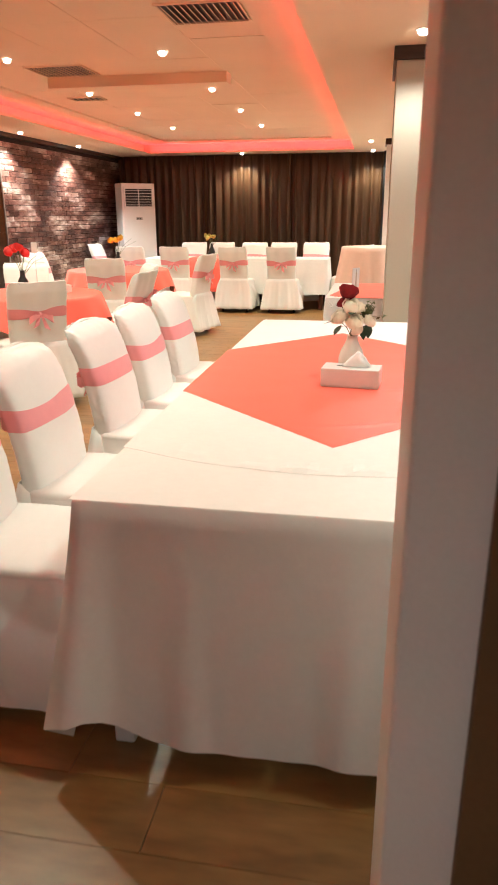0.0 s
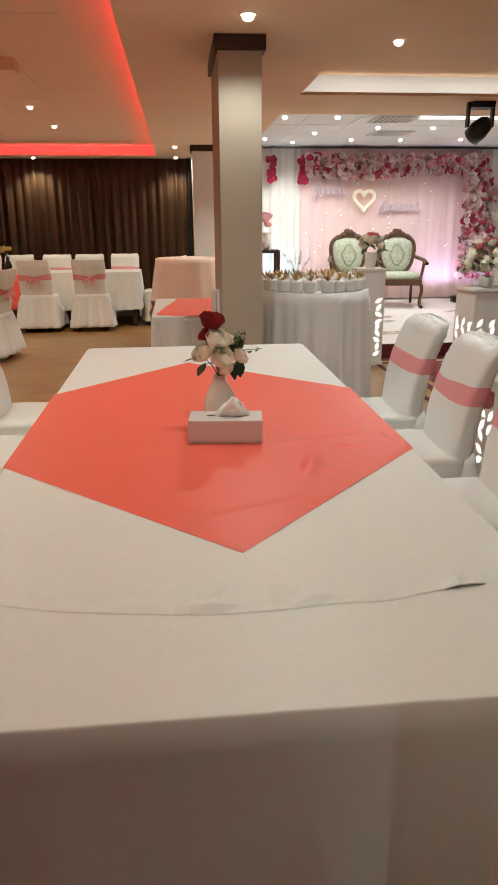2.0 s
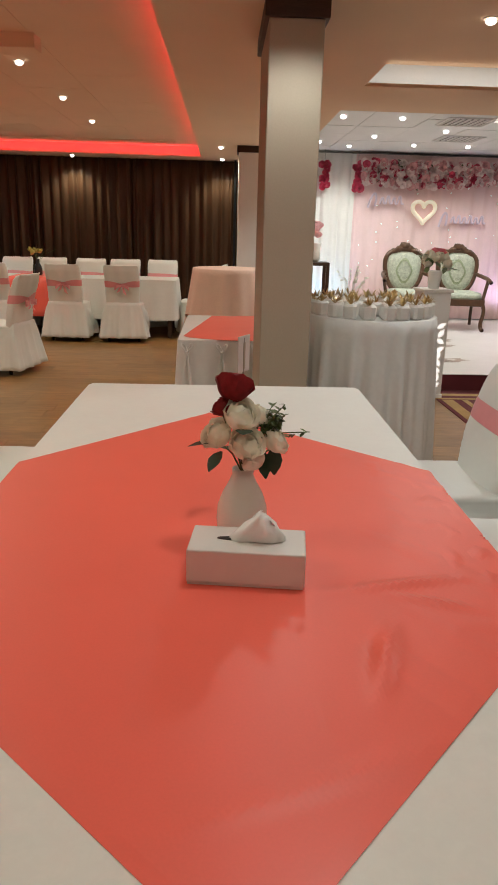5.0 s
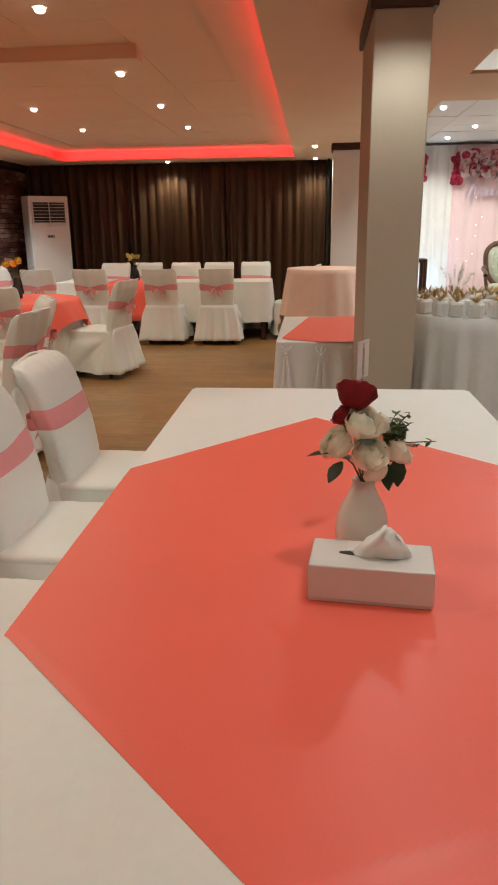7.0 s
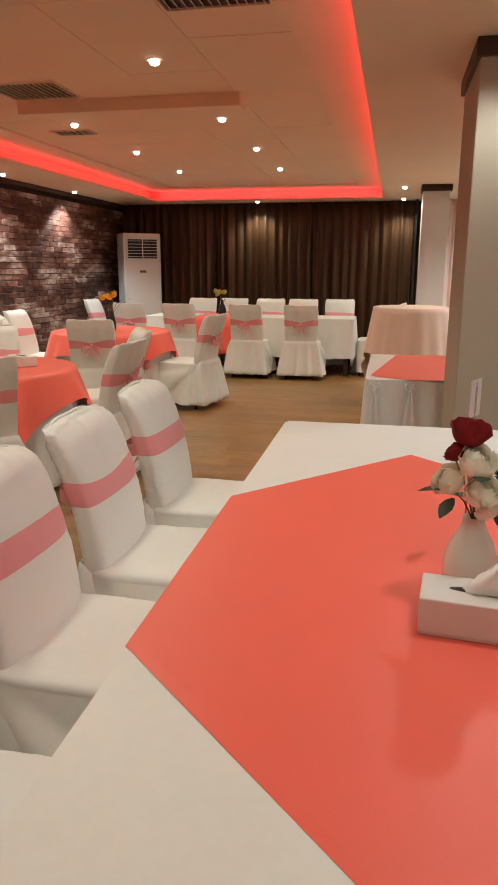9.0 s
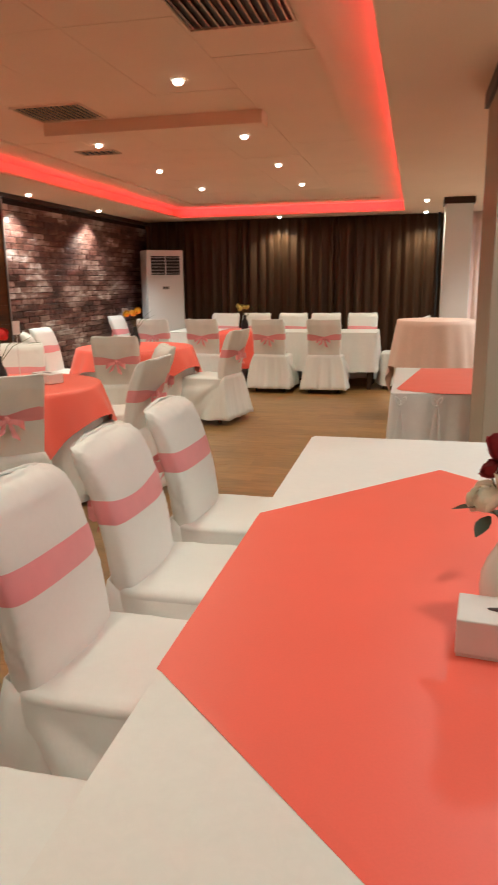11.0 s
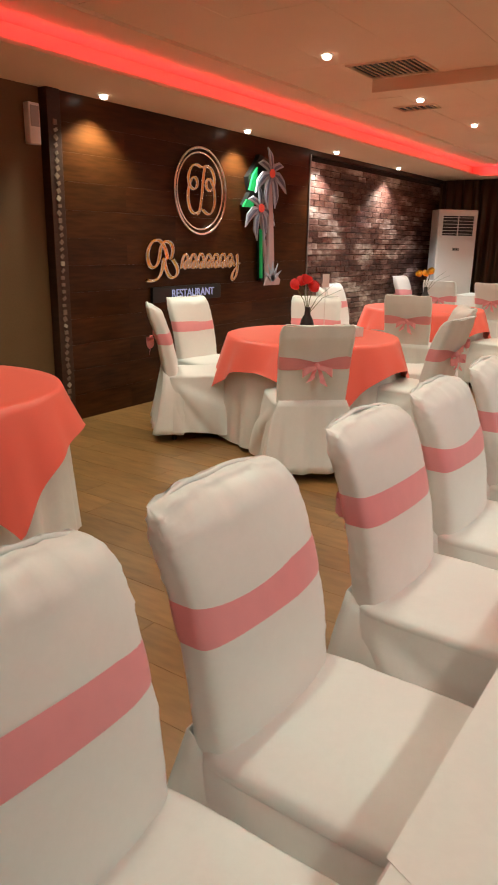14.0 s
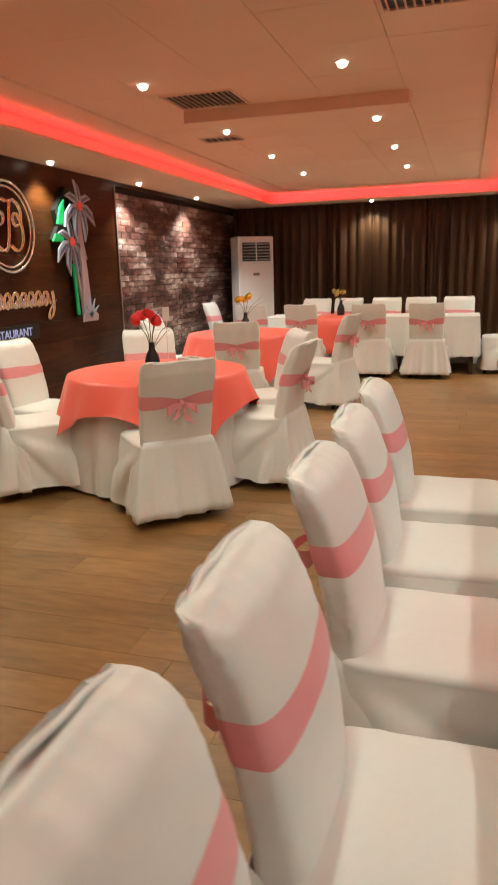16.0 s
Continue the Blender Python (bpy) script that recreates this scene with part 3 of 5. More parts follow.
for x, y in UP:
    downlight(x, y, HIGH, LAMPGLOW, "small round downlight glowing warm in the recessed ceiling")
# the added, unseen lamps get fittings here too
for x, y in SIDE + EDGE:
    downlight(x, y, LOW, LAMPGLOW, "small round downlight, seen or added, glowing warm in the border ceiling")
for x, y in STAGE:
    downlight(x, y, 2.5, LAMPCOOL, "small round downlight glowing white above the stage")
for x, y in ((1.75, 5.96), (2.6, 4.2)):
    downlight(x, y, HIGH, LAMPGLOW, "small round downlight glowing in the white cove")


def vent(x, y, z, w, d, n, label, paint=CEILING):
    e = thing("ceiling_vent", label, "air vent", pose(x, y, z), "ceiling vents")
    part("frame", boxes((-w / 2, w / 2, -d / 2, -d / 2 + 0.012, -0.012, 0), (-w / 2, w / 2, d / 2 - 0.012, d / 2, -0.012, 0), (-w / 2, -w / 2 + 0.012, -d / 2 + 0.012, d / 2 - 0.012, -0.012, 0), (w / 2 - 0.012, w / 2, -d / 2 + 0.012, d / 2 - 0.012, -0.012, 0)), paint, e)
    part("backing", boxes((-w / 2 + 0.012, w / 2 - 0.012, -d / 2 + 0.012, d / 2 - 0.012, -0.002, 0)), BLACK, e, "black opening")
    for i in range(n):
        bm = box(bmesh.new(), -0.0014, 0.0014, -d / 2 + 0.012, d / 2 - 0.012, -0.009, 0.009)
        bmesh.ops.transform(bm, verts=bm.verts, matrix=pose(-w / 2 + 0.035 + (w - 0.07) * i / (n - 1), 0, -0.011, 0, -42, 0))
        part("slat", bm, paint, e)


vent(-2.24, 6.33, HIGH, 0.5, 0.42, 12, "square ceiling air vent with angled slats")
vent(-2.62, 7.75, HIGH, 0.36, 0.2, 6, "small ceiling air vent with angled slats")
vent(-0.66, 4.85, HIGH, 0.5, 0.45, 12, "square ceiling air vent with angled slats")
vent(2.75, 9.3, 2.5, 0.5, 0.5, 8, "square ceiling air vent above the stage", STAGECEIL)
vent(3.1, 10.6, 2.5, 0.5, 0.5, 8, "square ceiling air vent above the stage", STAGECEIL)
vent(3.05, 5.6, HIGH, 0.5, 0.5, 8, "square ceiling air vent in the white cove")


# curtains
def curtain(name, x0, x1, y, z0, z1, mat, label, seed, pitch=0.105, amp=0.05, parent=None):
    rng = random.Random(seed)
    bm = bmesh.new()
    n = max(12, int((x1 - x0) / 0.012))
    ph, rows, phase = 0.0, [[] for _ in range(9)], rng.uniform(0, 6)
    for i in range(n + 1):
        u = i / n
        ph += (x1 - x0) / n * math.tau / pitch * (0.75 + 0.5 * noise.noise((u * 9, seed, 0)))
        for j in range(9):
            v = j / 8
            a = amp * (0.55 + 0.45 * v) * (0.7 + 0.6 * noise.noise((u * 14, seed + 5, v)))
            yy = y + a * (math.sin(ph + 0.25 * v * math.sin(ph * 0.3)) + 0.25 * math.sin(2.1 * ph + phase))
            rows[j].append((x0 + (x1 - x0) * u, yy, z1 + (z0 - z1) * v))
    loft(bm, rows, closed=False)
    thicken(bm, 0.003)
    ob = part(name, bm, mat, parent, smooth=True)
    return tagged(ob, label, "curtain") if parent is None else ob


for k, (a, b) in enumerate(((-4.14, -2.62), (-2.6, -1.1), (-1.08, 0.42))):
    curtain("curtain", a, b, 12.78, 0.02, LOW - 0.01, DARKCURTAIN, "long dark brown pleated curtain before the end wall", 11 + k)["group"] = "dark end curtains"
curtain("curtain", 0.52, 1.25, 12.72, 0.02, LOW - 0.01, PEACH, "pale beige pleated curtain beside the column", 31)
tagged(part("curtain_pole", boxes((0.44, 0.475, 12.66, 12.695, 0.0, LOW - 0.002), bevel=0.004), BLACK), "black upright frame bar between two curtains", "pole")


# ---- chairs ----
def wrinkle(bm, amount, scale, seed):
    for v in bm.verts:
        n = noise.noise_vector(v.co * scale + Vector((seed * 7.3, seed * 3.1, 0)))
        v.co += n * amount


def slip_chair(hood, seed):
    """A fully covered dining chair that faces +y, its seat's middle over the origin. hood: a loose square-cornered back cover."""
    e = thing("banquet_chair", "white damask slipcovered chair with a pink satin bow sash", "chair")
    out = [(x, y - 0.012) for x, y, _ in superring(0.458, 0.50, 0, 120, 6)]

    def inset(k, z):
        return [(x * (1 - k / 0.229), (y + 0.012) * (1 - k / 0.25) - 0.012, z) for x, y in out]
    # seat cushion, its cloth turning over the edge
    bm = bmesh.new()
    loft(bm, [inset(k, z) for k, z in ((0.001, 0.441), (0.0005, 0.452), (0.004, 0.461), (0.012, 0.467), (0.03, 0.472), (0.07, 0.476), (0.12, 0.479), (0.17, 0.480))], cap1=True)
    for v in bm.verts:
        if v.co.z > 0.455:
            v.co += min(1, (v.co.z - 0.455) / 0.02) * noise.noise_vector(v.co * 7 + Vector((seed * 7.3, 0, 0))) * 0.004
            v.co.z += 0.004 * max(0, noise.noise((v.co.x * 9 + seed, v.co.y * 22, 3)))
    part("seat_cover", bm, COVER, e, smooth=True)
    shrink, drop = (0.03, 0.010) if hood else (0.052, 0.024)

    def back_ring(w, d, z, y, p=4.5, n=72):
        return [(x, yy + (0.018 * math.cos(x / 0.23 * 1.5) if yy > y else 0), zz) for x, yy, zz in superring(w, d, z, n, p, 0, y)]
    # back cover, leaning, with a rolled top
    bm = bmesh.new()
    rings = []
    for k in range(31):
        v = k / 30 * 0.92
        z = 0.43 + 0.475 * v
        y = -0.222 - 0.03 * v - 0.085 * v ** 2.2
        rings.append(back_ring(0.408 + 0.022 * v, 0.10 - 0.010 * v, z, y))
    zt, yt = 0.43 + 0.475 * 0.92, -0.222 - 0.03 * 0.92 - 0.085 * 0.92 ** 2.2
    for k in range(1, 11):
        a = math.pi / 2 * k / 10
        d = 0.013 + 0.078 * math.cos(a) ** 0.8
        rings.append([(x, yy - 0.018 * (1 - math.cos(a)) * (yy > yt), zz) for x, yy, zz in back_ring(0.428 - shrink * (1 - math.cos(a)), d, zt + 0.068 * math.sin(a), yt - 0.046 - 0.012 * math.sin(a) + d / 2, 4.0)])
    loft(bm, rings, cap0=True, cap1=True)
    for v in bm.verts:
        if v.co.z > 0.82:
            v.co.z -= drop * min(1, abs(v.co.x) / 0.21) ** 2.4 * (v.co.z - 0.82) / 0.12
            if hood:
                v.co.z += (0.014 * min(1, abs(v.co.x) / 0.2) ** 4 + 0.004 * math.sin(17 * v.co.x + seed)) * (v.co.z - 0.82) / 0.12
    for v in bm.verts:
        x, y, z = v.co
        free = 1 - min(1, 2.2 * max(0, 1 - abs(z - 0.719) / 0.075))
        v.co += free * (noise.noise_vector(v.co * 7 + Vector((seed, 3, 0))) * 0.004 + noise.noise_vector(v.co * 24 + Vector((seed, 9, 0))) * 0.0012)
        # gathers along the side seams and under the roll of the top
        edge = max(0, (abs(x) - 0.165) / 0.05)
        tight = noise.noise((z * 5 + seed, x * 3, 1)) + 0.35
        if edge > 0 and tight > 0 and z > 0.52:
            wave = math.sin(z * 230 + 50 * y + 5 * noise.noise((z * 12, y * 20, seed)))
            v.co.x += math.copysign(0.0055 * wave * min(1, edge) * min(1, tight * 1.6) * free, x)
            v.co.y += 0.004 * wave * min(1, edge) * min(1, tight * 1.6) * free
        if z > 0.885 and not hood:
            v.co.z += 0.0035 * math.sin(x * 95 + 4 * noise.noise((x * 14, y * 9, seed)))
        # cloth hanging from the shoulders of a hood, drawn in at the sash
        if hood and y < -0.27:
            v.co.y += min(1, max(0, z - 0.5) / 0.09) * 0.003 * math.sin(x * 40 + seed + 3 * noise.noise((x * 6, z * 3, seed))) * min(1, abs(z - 0.719) / 0.1)
    back = part("back_cover", bm, COVER, e, smooth=True)
    bm = bmesh.new()
    half = 0.214 - shrink / 2 - 0.006
    tube(bm, [(half * (i / 8 - 1), -0.366 + 0.002 * math.sin(1.1 * i + seed), 0.936 - (drop - (0.014 if hood else 0)) * abs(i / 8 - 1) ** 2.6 + 0.002 * math.sin(0.8 * i + seed)) for i in range(17)], 0.0055, 6)
    part("seam", bm, COVER, back, smooth=True)
    # skirt with folds
    bm = bmesh.new()
    folded(bm, out, 0.445, 0.065, 0.024, 6, seed + 3, flare=0.05, rows=16, hem=0.010, ease=1.5)
    for v in bm.verts:
        if abs(v.co.x) > 0.19 and v.co.z < 0.44:
            # pleats that fan out from where the back meets the seat
            u, h = max(0, (v.co.y + 0.25) / 0.48), (0.445 - v.co.z) / 0.40
            fan = math.sin(7.5 * math.atan2(1.3 * u, h + 0.02) + seed)
            fan = math.copysign(abs(fan) ** 0.6, fan)
            v.co.x += math.copysign(0.020 * (fan + 0.75) * min(1, 1.2 * (u + h)) * min(1, 4 * u) * min(1, 5 * h), v.co.x)
    part("skirt", bm, COVER, e, smooth=True)
    # gathered tail behind the back
    bm = bmesh.new()
    base = [(-0.232, -0.12 - 0.145 * i / 10) for i in range(10)] + [(-0.232 + 0.464 * i / 34, -0.272 - 0.006 * math.sin(math.pi * i / 34)) for i in range(35)] + [(0.232, -0.265 + 0.145 * i / 10) for i in range(1, 11)]
    rows = []
    for j in range(11):
        v = j / 10
        row = []
        for i, (x, y) in enumerate(base):
            wave = math.sin(i * 0.62 + seed + 0.9 * math.sin(i * 0.21)) + 0.4 * math.sin(i * 1.37 + seed)
            o = (0.07 * v ** 1.2 + 0.013 * v * wave)
            side = abs(x) > 0.2315 and 0 < y + 0.268
            hug = 1 - 0.125 * max(0, 1 - 4 * v)
            row.append((x * hug + (math.copysign(o * 0.85, x) if side else x * 0.28 * v), y - (0.25 * o if side else o), 0.492 - 0.432 * v - (0.045 * min(1, (y + 0.27) / 0.06) * (1 - v) if side else 0)))
        rows.append(row)
    loft(bm, rows, closed=False)
    thicken(bm, 0.003)
    part("back_skirt", bm, COVER, e, smooth=True)
    # sash
    bm = bmesh.new()
    rings = []
    for k in range(9):
        z = 0.68 + 0.078 * k / 8
        v = (z - 0.43) / 0.475
        y = -0.222 - 0.03 * v - 0.085 * v ** 2.2
        g = 0.0005 + 0.004 * math.sin(math.pi * k / 8) ** 0.5
        ring = []
        for x, yy, zz in back_ring(0.408 + 0.022 * v + g, 0.10 - 0.010 * v + g, z, y):
            pinch = (0.55 if hood else 0.4) * math.exp(-(x / 0.085) ** 2) if yy < y else 0
            ring.append((x, yy - (0.003 * math.sin(k * 2.6 + x * 8) + 0.004) * (yy < y) * max(0, 1 - (x / 0.19) ** 2), 0.719 + (zz - 0.719) * (1 - pinch) + 0.004 * math.sin(x * 9 + seed) - (0.010 * (1 - abs(x) / 0.21) if yy < y else 0)))
        rings.append(ring)
    loft(bm, rings)
    sash = part("sash", bm, PINK, e, "pink satin sash", smooth=True)
    # knot, loops and tails behind
    yb = -0.335
    bm = bmesh.new()
    made = bmesh.ops.create_icosphere(bm, subdivisions=2, radius=0.02)["verts"]
    bmesh.ops.transform(bm, verts=made, matrix=pose(0, yb - 0.008, 0.706) @ Matrix.Diagonal((0.8, 0.8, 1.1, 1)))
    wrinkle(bm, 0.005, 60, seed)
    part("knot", bm, PINK, sash, smooth=True)
    for s in (-1, 1):
        bm = bmesh.new()
        rows = []
        for j in range(13):
            a = math.pi * 2 * j / 12
            u = 0.5 - 0.5 * math.cos(a)
            half = 0.008 + 0.016 * u
            rows.append([(s * (0.088 if hood else 0.096) * u, yb - 0.010 - (0.034 if hood else 0.042) * math.sin(a) * (0.4 + 0.6 * u) - 0.014 * u, 0.702 - 0.036 * u * u + half * q + 0.003 * math.sin(3 * q + j)) for q in (-1, -0.6, -0.2, 0.2, 0.6, 1)])
        loft(bm, rows, closed=False)
        part("bow_loop", bm, PINK, sash, smooth=True)
    for s in (-1, 1):
        bm = bmesh.new()
        rows = [[(s * (0.010 + 0.030 * j / 8) + q * (0.008 + 0.014 * j / 8), yb - 0.014 - 0.012 * j / 8 + 0.005 * math.sin(1.3 * j + 2 * q), 0.698 - (0.085 + 0.012 * s) * j / 8 - 0.012 * q * s * j / 8) for q in (-1, -0.4, 0.4, 1)] for j in range(9)]
        loft(bm, rows, closed=False)
        part("bow_tail", bm, PINK, sash, smooth=True)
    for sx in (-1, 1):
        for sy, y in ((-1, -0.2), (1, 0.19)):
            bm = bmesh.new()
            loft(bm, [superring(d, d, z, 12, 6, sx * 0.185, y) for d, z in ((0.03, 0.0), (0.036, 0.2), (0.04, 0.42))], cap0=True, cap1=True)
            part("leg", bm, DARKWOOD, e, "dark wooden leg")
    return e


plain = [slip_chair(False, 1), slip_chair(False, 4)]
bowed = [slip_chair(True, 7), slip_chair(True, 12)]
used = set()


def put_chair(x, y, rz, bow=True, group="", which=0, label=""):
    src = (bowed if bow else plain)[which % 2]
    m = pose(x, y, 0, 0, 0, rz)
    if src.name not in used:
        used.add(src.name)
        src.matrix_world = m
        ob = src
    else:
        ob = copy_thing(src, m)
    ob["group"] = group
    if label:
        ob["label"] = label
    return ob


LONGL = "white slipcovered chair with a pink sash at the long table"
for k, (x, y, rz) in enumerate(((-0.52, 2.02, -90), (-0.50, 2.55, -90), (-0.50, 3.22, -91), (-0.50, 3.80, -89), (-0.50, 4.40, -90))):
    put_chair(x, y, rz, False, "chairs at the long table", k, LONGL)
for k, (x, y, rz) in enumerate(((1.14, 4.28, 92), (1.14, 3.66, 88), (1.14, 3.02, 91), (1.14, 2.40, 90))):
    put_chair(x, y, rz, False, "chairs at the long table", k, LONGL)
RT1, RT2, RT3 = (-2.5, 5.85), (-2.72, 8.6), (-2.91, 3.10)
g1, g2, g3 = "chairs round the first round table", "chairs round the second round table", "chairs at the far long table"
for k, (x, y, rz) in enumerate(((-2.17, 5.18, 42), (-1.80, 5.92, 86), (-3.19, 5.42, -46), (-3.38, 5.88, -96), (-2.82, 6.5, -148), (-1.98, 6.56, 122))):
    put_chair(x, y, rz, True, g1, k)
for k, (x, y, rz) in enumerate(((-2.56, 7.88, 14), (-1.88, 8.55, 78), (-3.28, 8.05, -62), (-3.48, 8.62, -88))):
    put_chair(x, y, rz, True, g2, k)
for k, (x, y, rz) in enumerate(((-3.2, 10.68, 2), (-2.52, 10.68, 0), (-1.63, 10.68, -2), (-0.94, 10.68, 1), (-2.62, 11.62, 180), (-2.16, 11.66, 178), (-1.58, 11.62, 181), (-1.1, 11.62, 180), (-0.56, 11.66, 182), (-3.75, 11.2, -92), (-0.02, 11.12, 90))):
    put_chair(x, y, rz, True, g3, k)


# ---- tables ----
def table_frame(e, x0, x1, y0, y1, h, legs=DARKWOOD):
    part("tabletop", boxes((x0 + 0.01, x1 - 0.01, y0 + 0.01, y1 - 0.01, h - 0.035, h - 0.008), bevel=0.004), DARKWOOD, e, "hidden wooden top")
    for x in (x0 + 0.07, x1 - 0.07):
        for y in (y0 + 0.07, y1 - 0.07):
            part("leg", boxes((x - 0.03, x + 0.03, y - 0.03, y + 0.03, 0, h - 0.035), bevel=0.01), legs, e)


def rect_cloth(name, x0, x1, y0, y1, h, drop, mat, label, seed, amp=0.02, folds=14, flare=0.03, thick=0.003):
    """A cloth over a rectangular top, hanging in folds on all sides."""
    bm = bmesh.new()
    out = rect_outline(x0, x1, y0, y1, 0.03, 0.012)
    nx, ny = max(2, int((x1 - x0) / 0.08)), max(2, int((y1 - y0) / 0.08))
    loft(bm, [[(x0 + 0.004 + (x1 - x0 - 0.008) * i / nx, y0 + 0.004 + (y1 - y0 - 0.008) * j / ny, h + 0.0012 * noise.noise((i * 0.7, j * 0.7, seed))) for i in range(nx + 1)] for j in range(ny + 1)], closed=False)
    cx, cy = (x0 + x1) / 2, (y0 + y1) / 2
    inner = [(cx + (x - cx) * (1 - 0.008 / (x1 - x0)), cy + (y - cy) * (1 - 0.008 / (y1 - y0))) for x, y in out]
    loft(bm, [[(x, y, h) for x, y in inner], [(x, y, h - 0.0035) for x, y in out]])
    folded(bm, out, h - 0.0035, drop, amp, folds, seed, flare, 12, 0.018)
    return tagged(part(name, bm, mat, smooth=True), label, "tablecloth")


TX0, TX1, TY0, TY1 = -0.260, 0.893, 1.675, 4.66
t = thing("long_table", "long banquet table hidden under white cloths", "table")
table_frame(t, TX0 + 0.01, TX1 - 0.01, TY0 + 0.01, TY1 - 0.01, 0.745, BOXWHITE)
bm = bmesh.new()
# the cloth: top, then a drop that is short along the sides and long at the ends
out = rect_outline(TX0, TX1, TY0, TY1, 0.025, 0.012)
nx, ny = 16, 40
loft(bm, [[(TX0 + 0.004 + (TX1 - TX0 - 0.008) * i / nx, TY0 + 0.004 + (TY1 - TY0 - 0.008) * j / ny, 0.746) for i in range(nx + 1)] for j in range(ny + 1)], closed=False)
rings = [[(x + (0.004 if x < 0.3 else -0.004) * (abs(x - 0.31) > 0.56), y + (0.004 if y < 3 else -0.004) * (abs(y - 3.19) > 1.45), 0.746) for x, y in out]]
for j in range(13):
    v = j / 12
    ring = []
    for i, (x, y) in enumerate(out):
        px, py = out[i - 1]
        qx, qy = out[(i + 1) % len(out)]
        way = Vector((qx - px, qy - py)).normalized()
        end = y < TY0 + 0.02 or y > TY1 - 0.02
        low = 0.085 + 0.075 * math.exp(-((x + 0.19) / 0.075) ** 2) if end else 0.055 + 0.405 * min(1, max(0, min(y - TY0, TY1 - y) - 0.04) / 0.12)
        s = x * 3.2 if end else y * 2.6
        wave = math.sin(5.2 * s + 0.7 * math.sin(2.3 * s)) * 0.5 + 0.35 * math.sin(9.1 * s + 1.3) + 0.2 * math.sin(15.3 * s)
        o = (0.035 * v + 0.034 * wave * v ** 1.3) if end else (0.003 * v + 0.004 * wave * v)
        cn = math.exp(-((min(abs(x - TX0), abs(x - TX1)) + min(abs(y - TY0), abs(y - TY1))) / 0.09) ** 2) * 0.05 * v ** 1.2
        ring.append((x + way.y * o + (cn if x > 0.3 else -cn), y - way.x * o + (cn if y > 3 else -cn), 0.742 + (low + (0.022 * wave if end else 0.004 * wave) - 0.742) * v))
    rings.append(ring)
loft(bm, rings)
tagged(part("tablecloth", bm, CLOTH, smooth=True), "white damask tablecloth falling nearly to the floor", "tablecloth")
# second white cloth over the table, its end lying loose on the first
bm = bmesh.new()
rows = []
for j in range(41):
    row = []
    for i in range(41):
        u = i / 40
        x = TX0 - 0.003 + (TX1 - TX0 + 0.006) * u
        y0 = 1.935 + (0.135 if u < 0.5 else 0.08) * (2 * u - 1) ** 2 + 0.002 * math.sin(23 * u) + (0.004 * math.sin(41 * u) if u > 0.6 else 0)
        y = y0 + (TY1 - 0.03 - y0) * (j / 40) ** 1.3
        near = max(0, 1 - (y - y0) / 0.14)
        z = 0.7474 + near * (-0.0003 + (0.055 if u > 0.4 else 0.012) * max(0, noise.noise((x * 16, y * 7, 3)) - 0.08) * min(1, 4 * (1 - near)) + (0.010 * max(0, math.sin(46 * u)) * min(1, (u - 0.76) * 9) * near if u > 0.76 else 0)) + 0.0005 * noise.noise((x * 9, y * 9, 8))
        row.append((x, y, z))
    rows.append(row)
loft(bm, rows, closed=False)
thicken(bm, 0.0006)
tagged(part("table_overlay", bm, CLOTH), "second white cloth laid loosely over the long table", "tablecloth")
# coral square laid cornerwise, its side corners folding down over the edges
bm = bmesh.new()
TIP, WAY_L, WAY_R = Vector((0.340, 2.157)), Vector((-0.7204, 0.6938)) * 1.418, Vector((0.6727, 0.7399)) * 1.402
rows = []
N = 130
for j in range(N + 1):
    row = []
    for i in range(N + 1):
        p, q = i / N * 2 - 1, j / N * 2 - 1
        gx, gy = TIP + WAY_R * (i / N) + WAY_L * (j / N)
        crease = 0.0015 * max(0, noise.noise((gx * 5, gy * 5, 1))) + 0.006 * max(0, noise.noise((gx * 9 + gy * 7, gy * 2.5, 4)) - 0.32) * (1 if gx > 0.45 else 0.25)
        crease += 0.012 * math.exp(-((gx - 0.575 - 0.3 * (gy - 2.66)) / 0.021) ** 2 - ((gy - 2.66) / 0.085) ** 2) + 0.007 * math.exp(-((gy - 2.90 - 0.2 * (gx - 0.68)) / 0.016) ** 2 - ((gx - 0.66) / 0.10) ** 2)
        crease += 0.006 * math.exp(-((gy - 2.83 + 0.3 * (gx - 0.70)) / 0.014) ** 2 - ((gx - 0.70) / 0.06) ** 2) + 0.005 * max(0, noise.noise((gx * 22, gy * 14, 9)) - 0.1) * max(0, min(1, (gx - 0.62) * 5)) + 0.003 * math.exp(-((gy - 2.42 - 0.4 * (gx - 0.5)) / 0.02) ** 2 - ((gx - 0.45) / 0.16) ** 2)
        z = 0.7494 + crease - 0.0011 * max(0, 1 - min(1 - abs(p), 1 - abs(q)) / 0.03)
        over_l, over_r = (TX0 - 0.009) - gx, gx - (TX1 + 0.009)
        if -0.0082 < over_l <= 0:
            gx = TX0 - 0.009
        elif -0.0082 < over_r <= 0:
            gx = TX1 + 0.009
        elif over_l > 0:
            gx, z = TX0 - 0.009 - 0.002 * min(1, over_l * 12) * (1 + math.sin(20 * gy)), z - over_l
        elif over_r > 0:
            gx, z = TX1 + 0.009 + 0.002 * min(1, over_r * 12) * (1 + math.sin(20 * gy)), z - over_r
        row.append((gx, gy, z))
    rows.append(row)
loft(bm, rows, closed=False)
thicken(bm, 0.0005)
tagged(part("coral_overlay", bm, CORAL), "coral pink square cloth laid cornerwise on the long table", "table overlay")


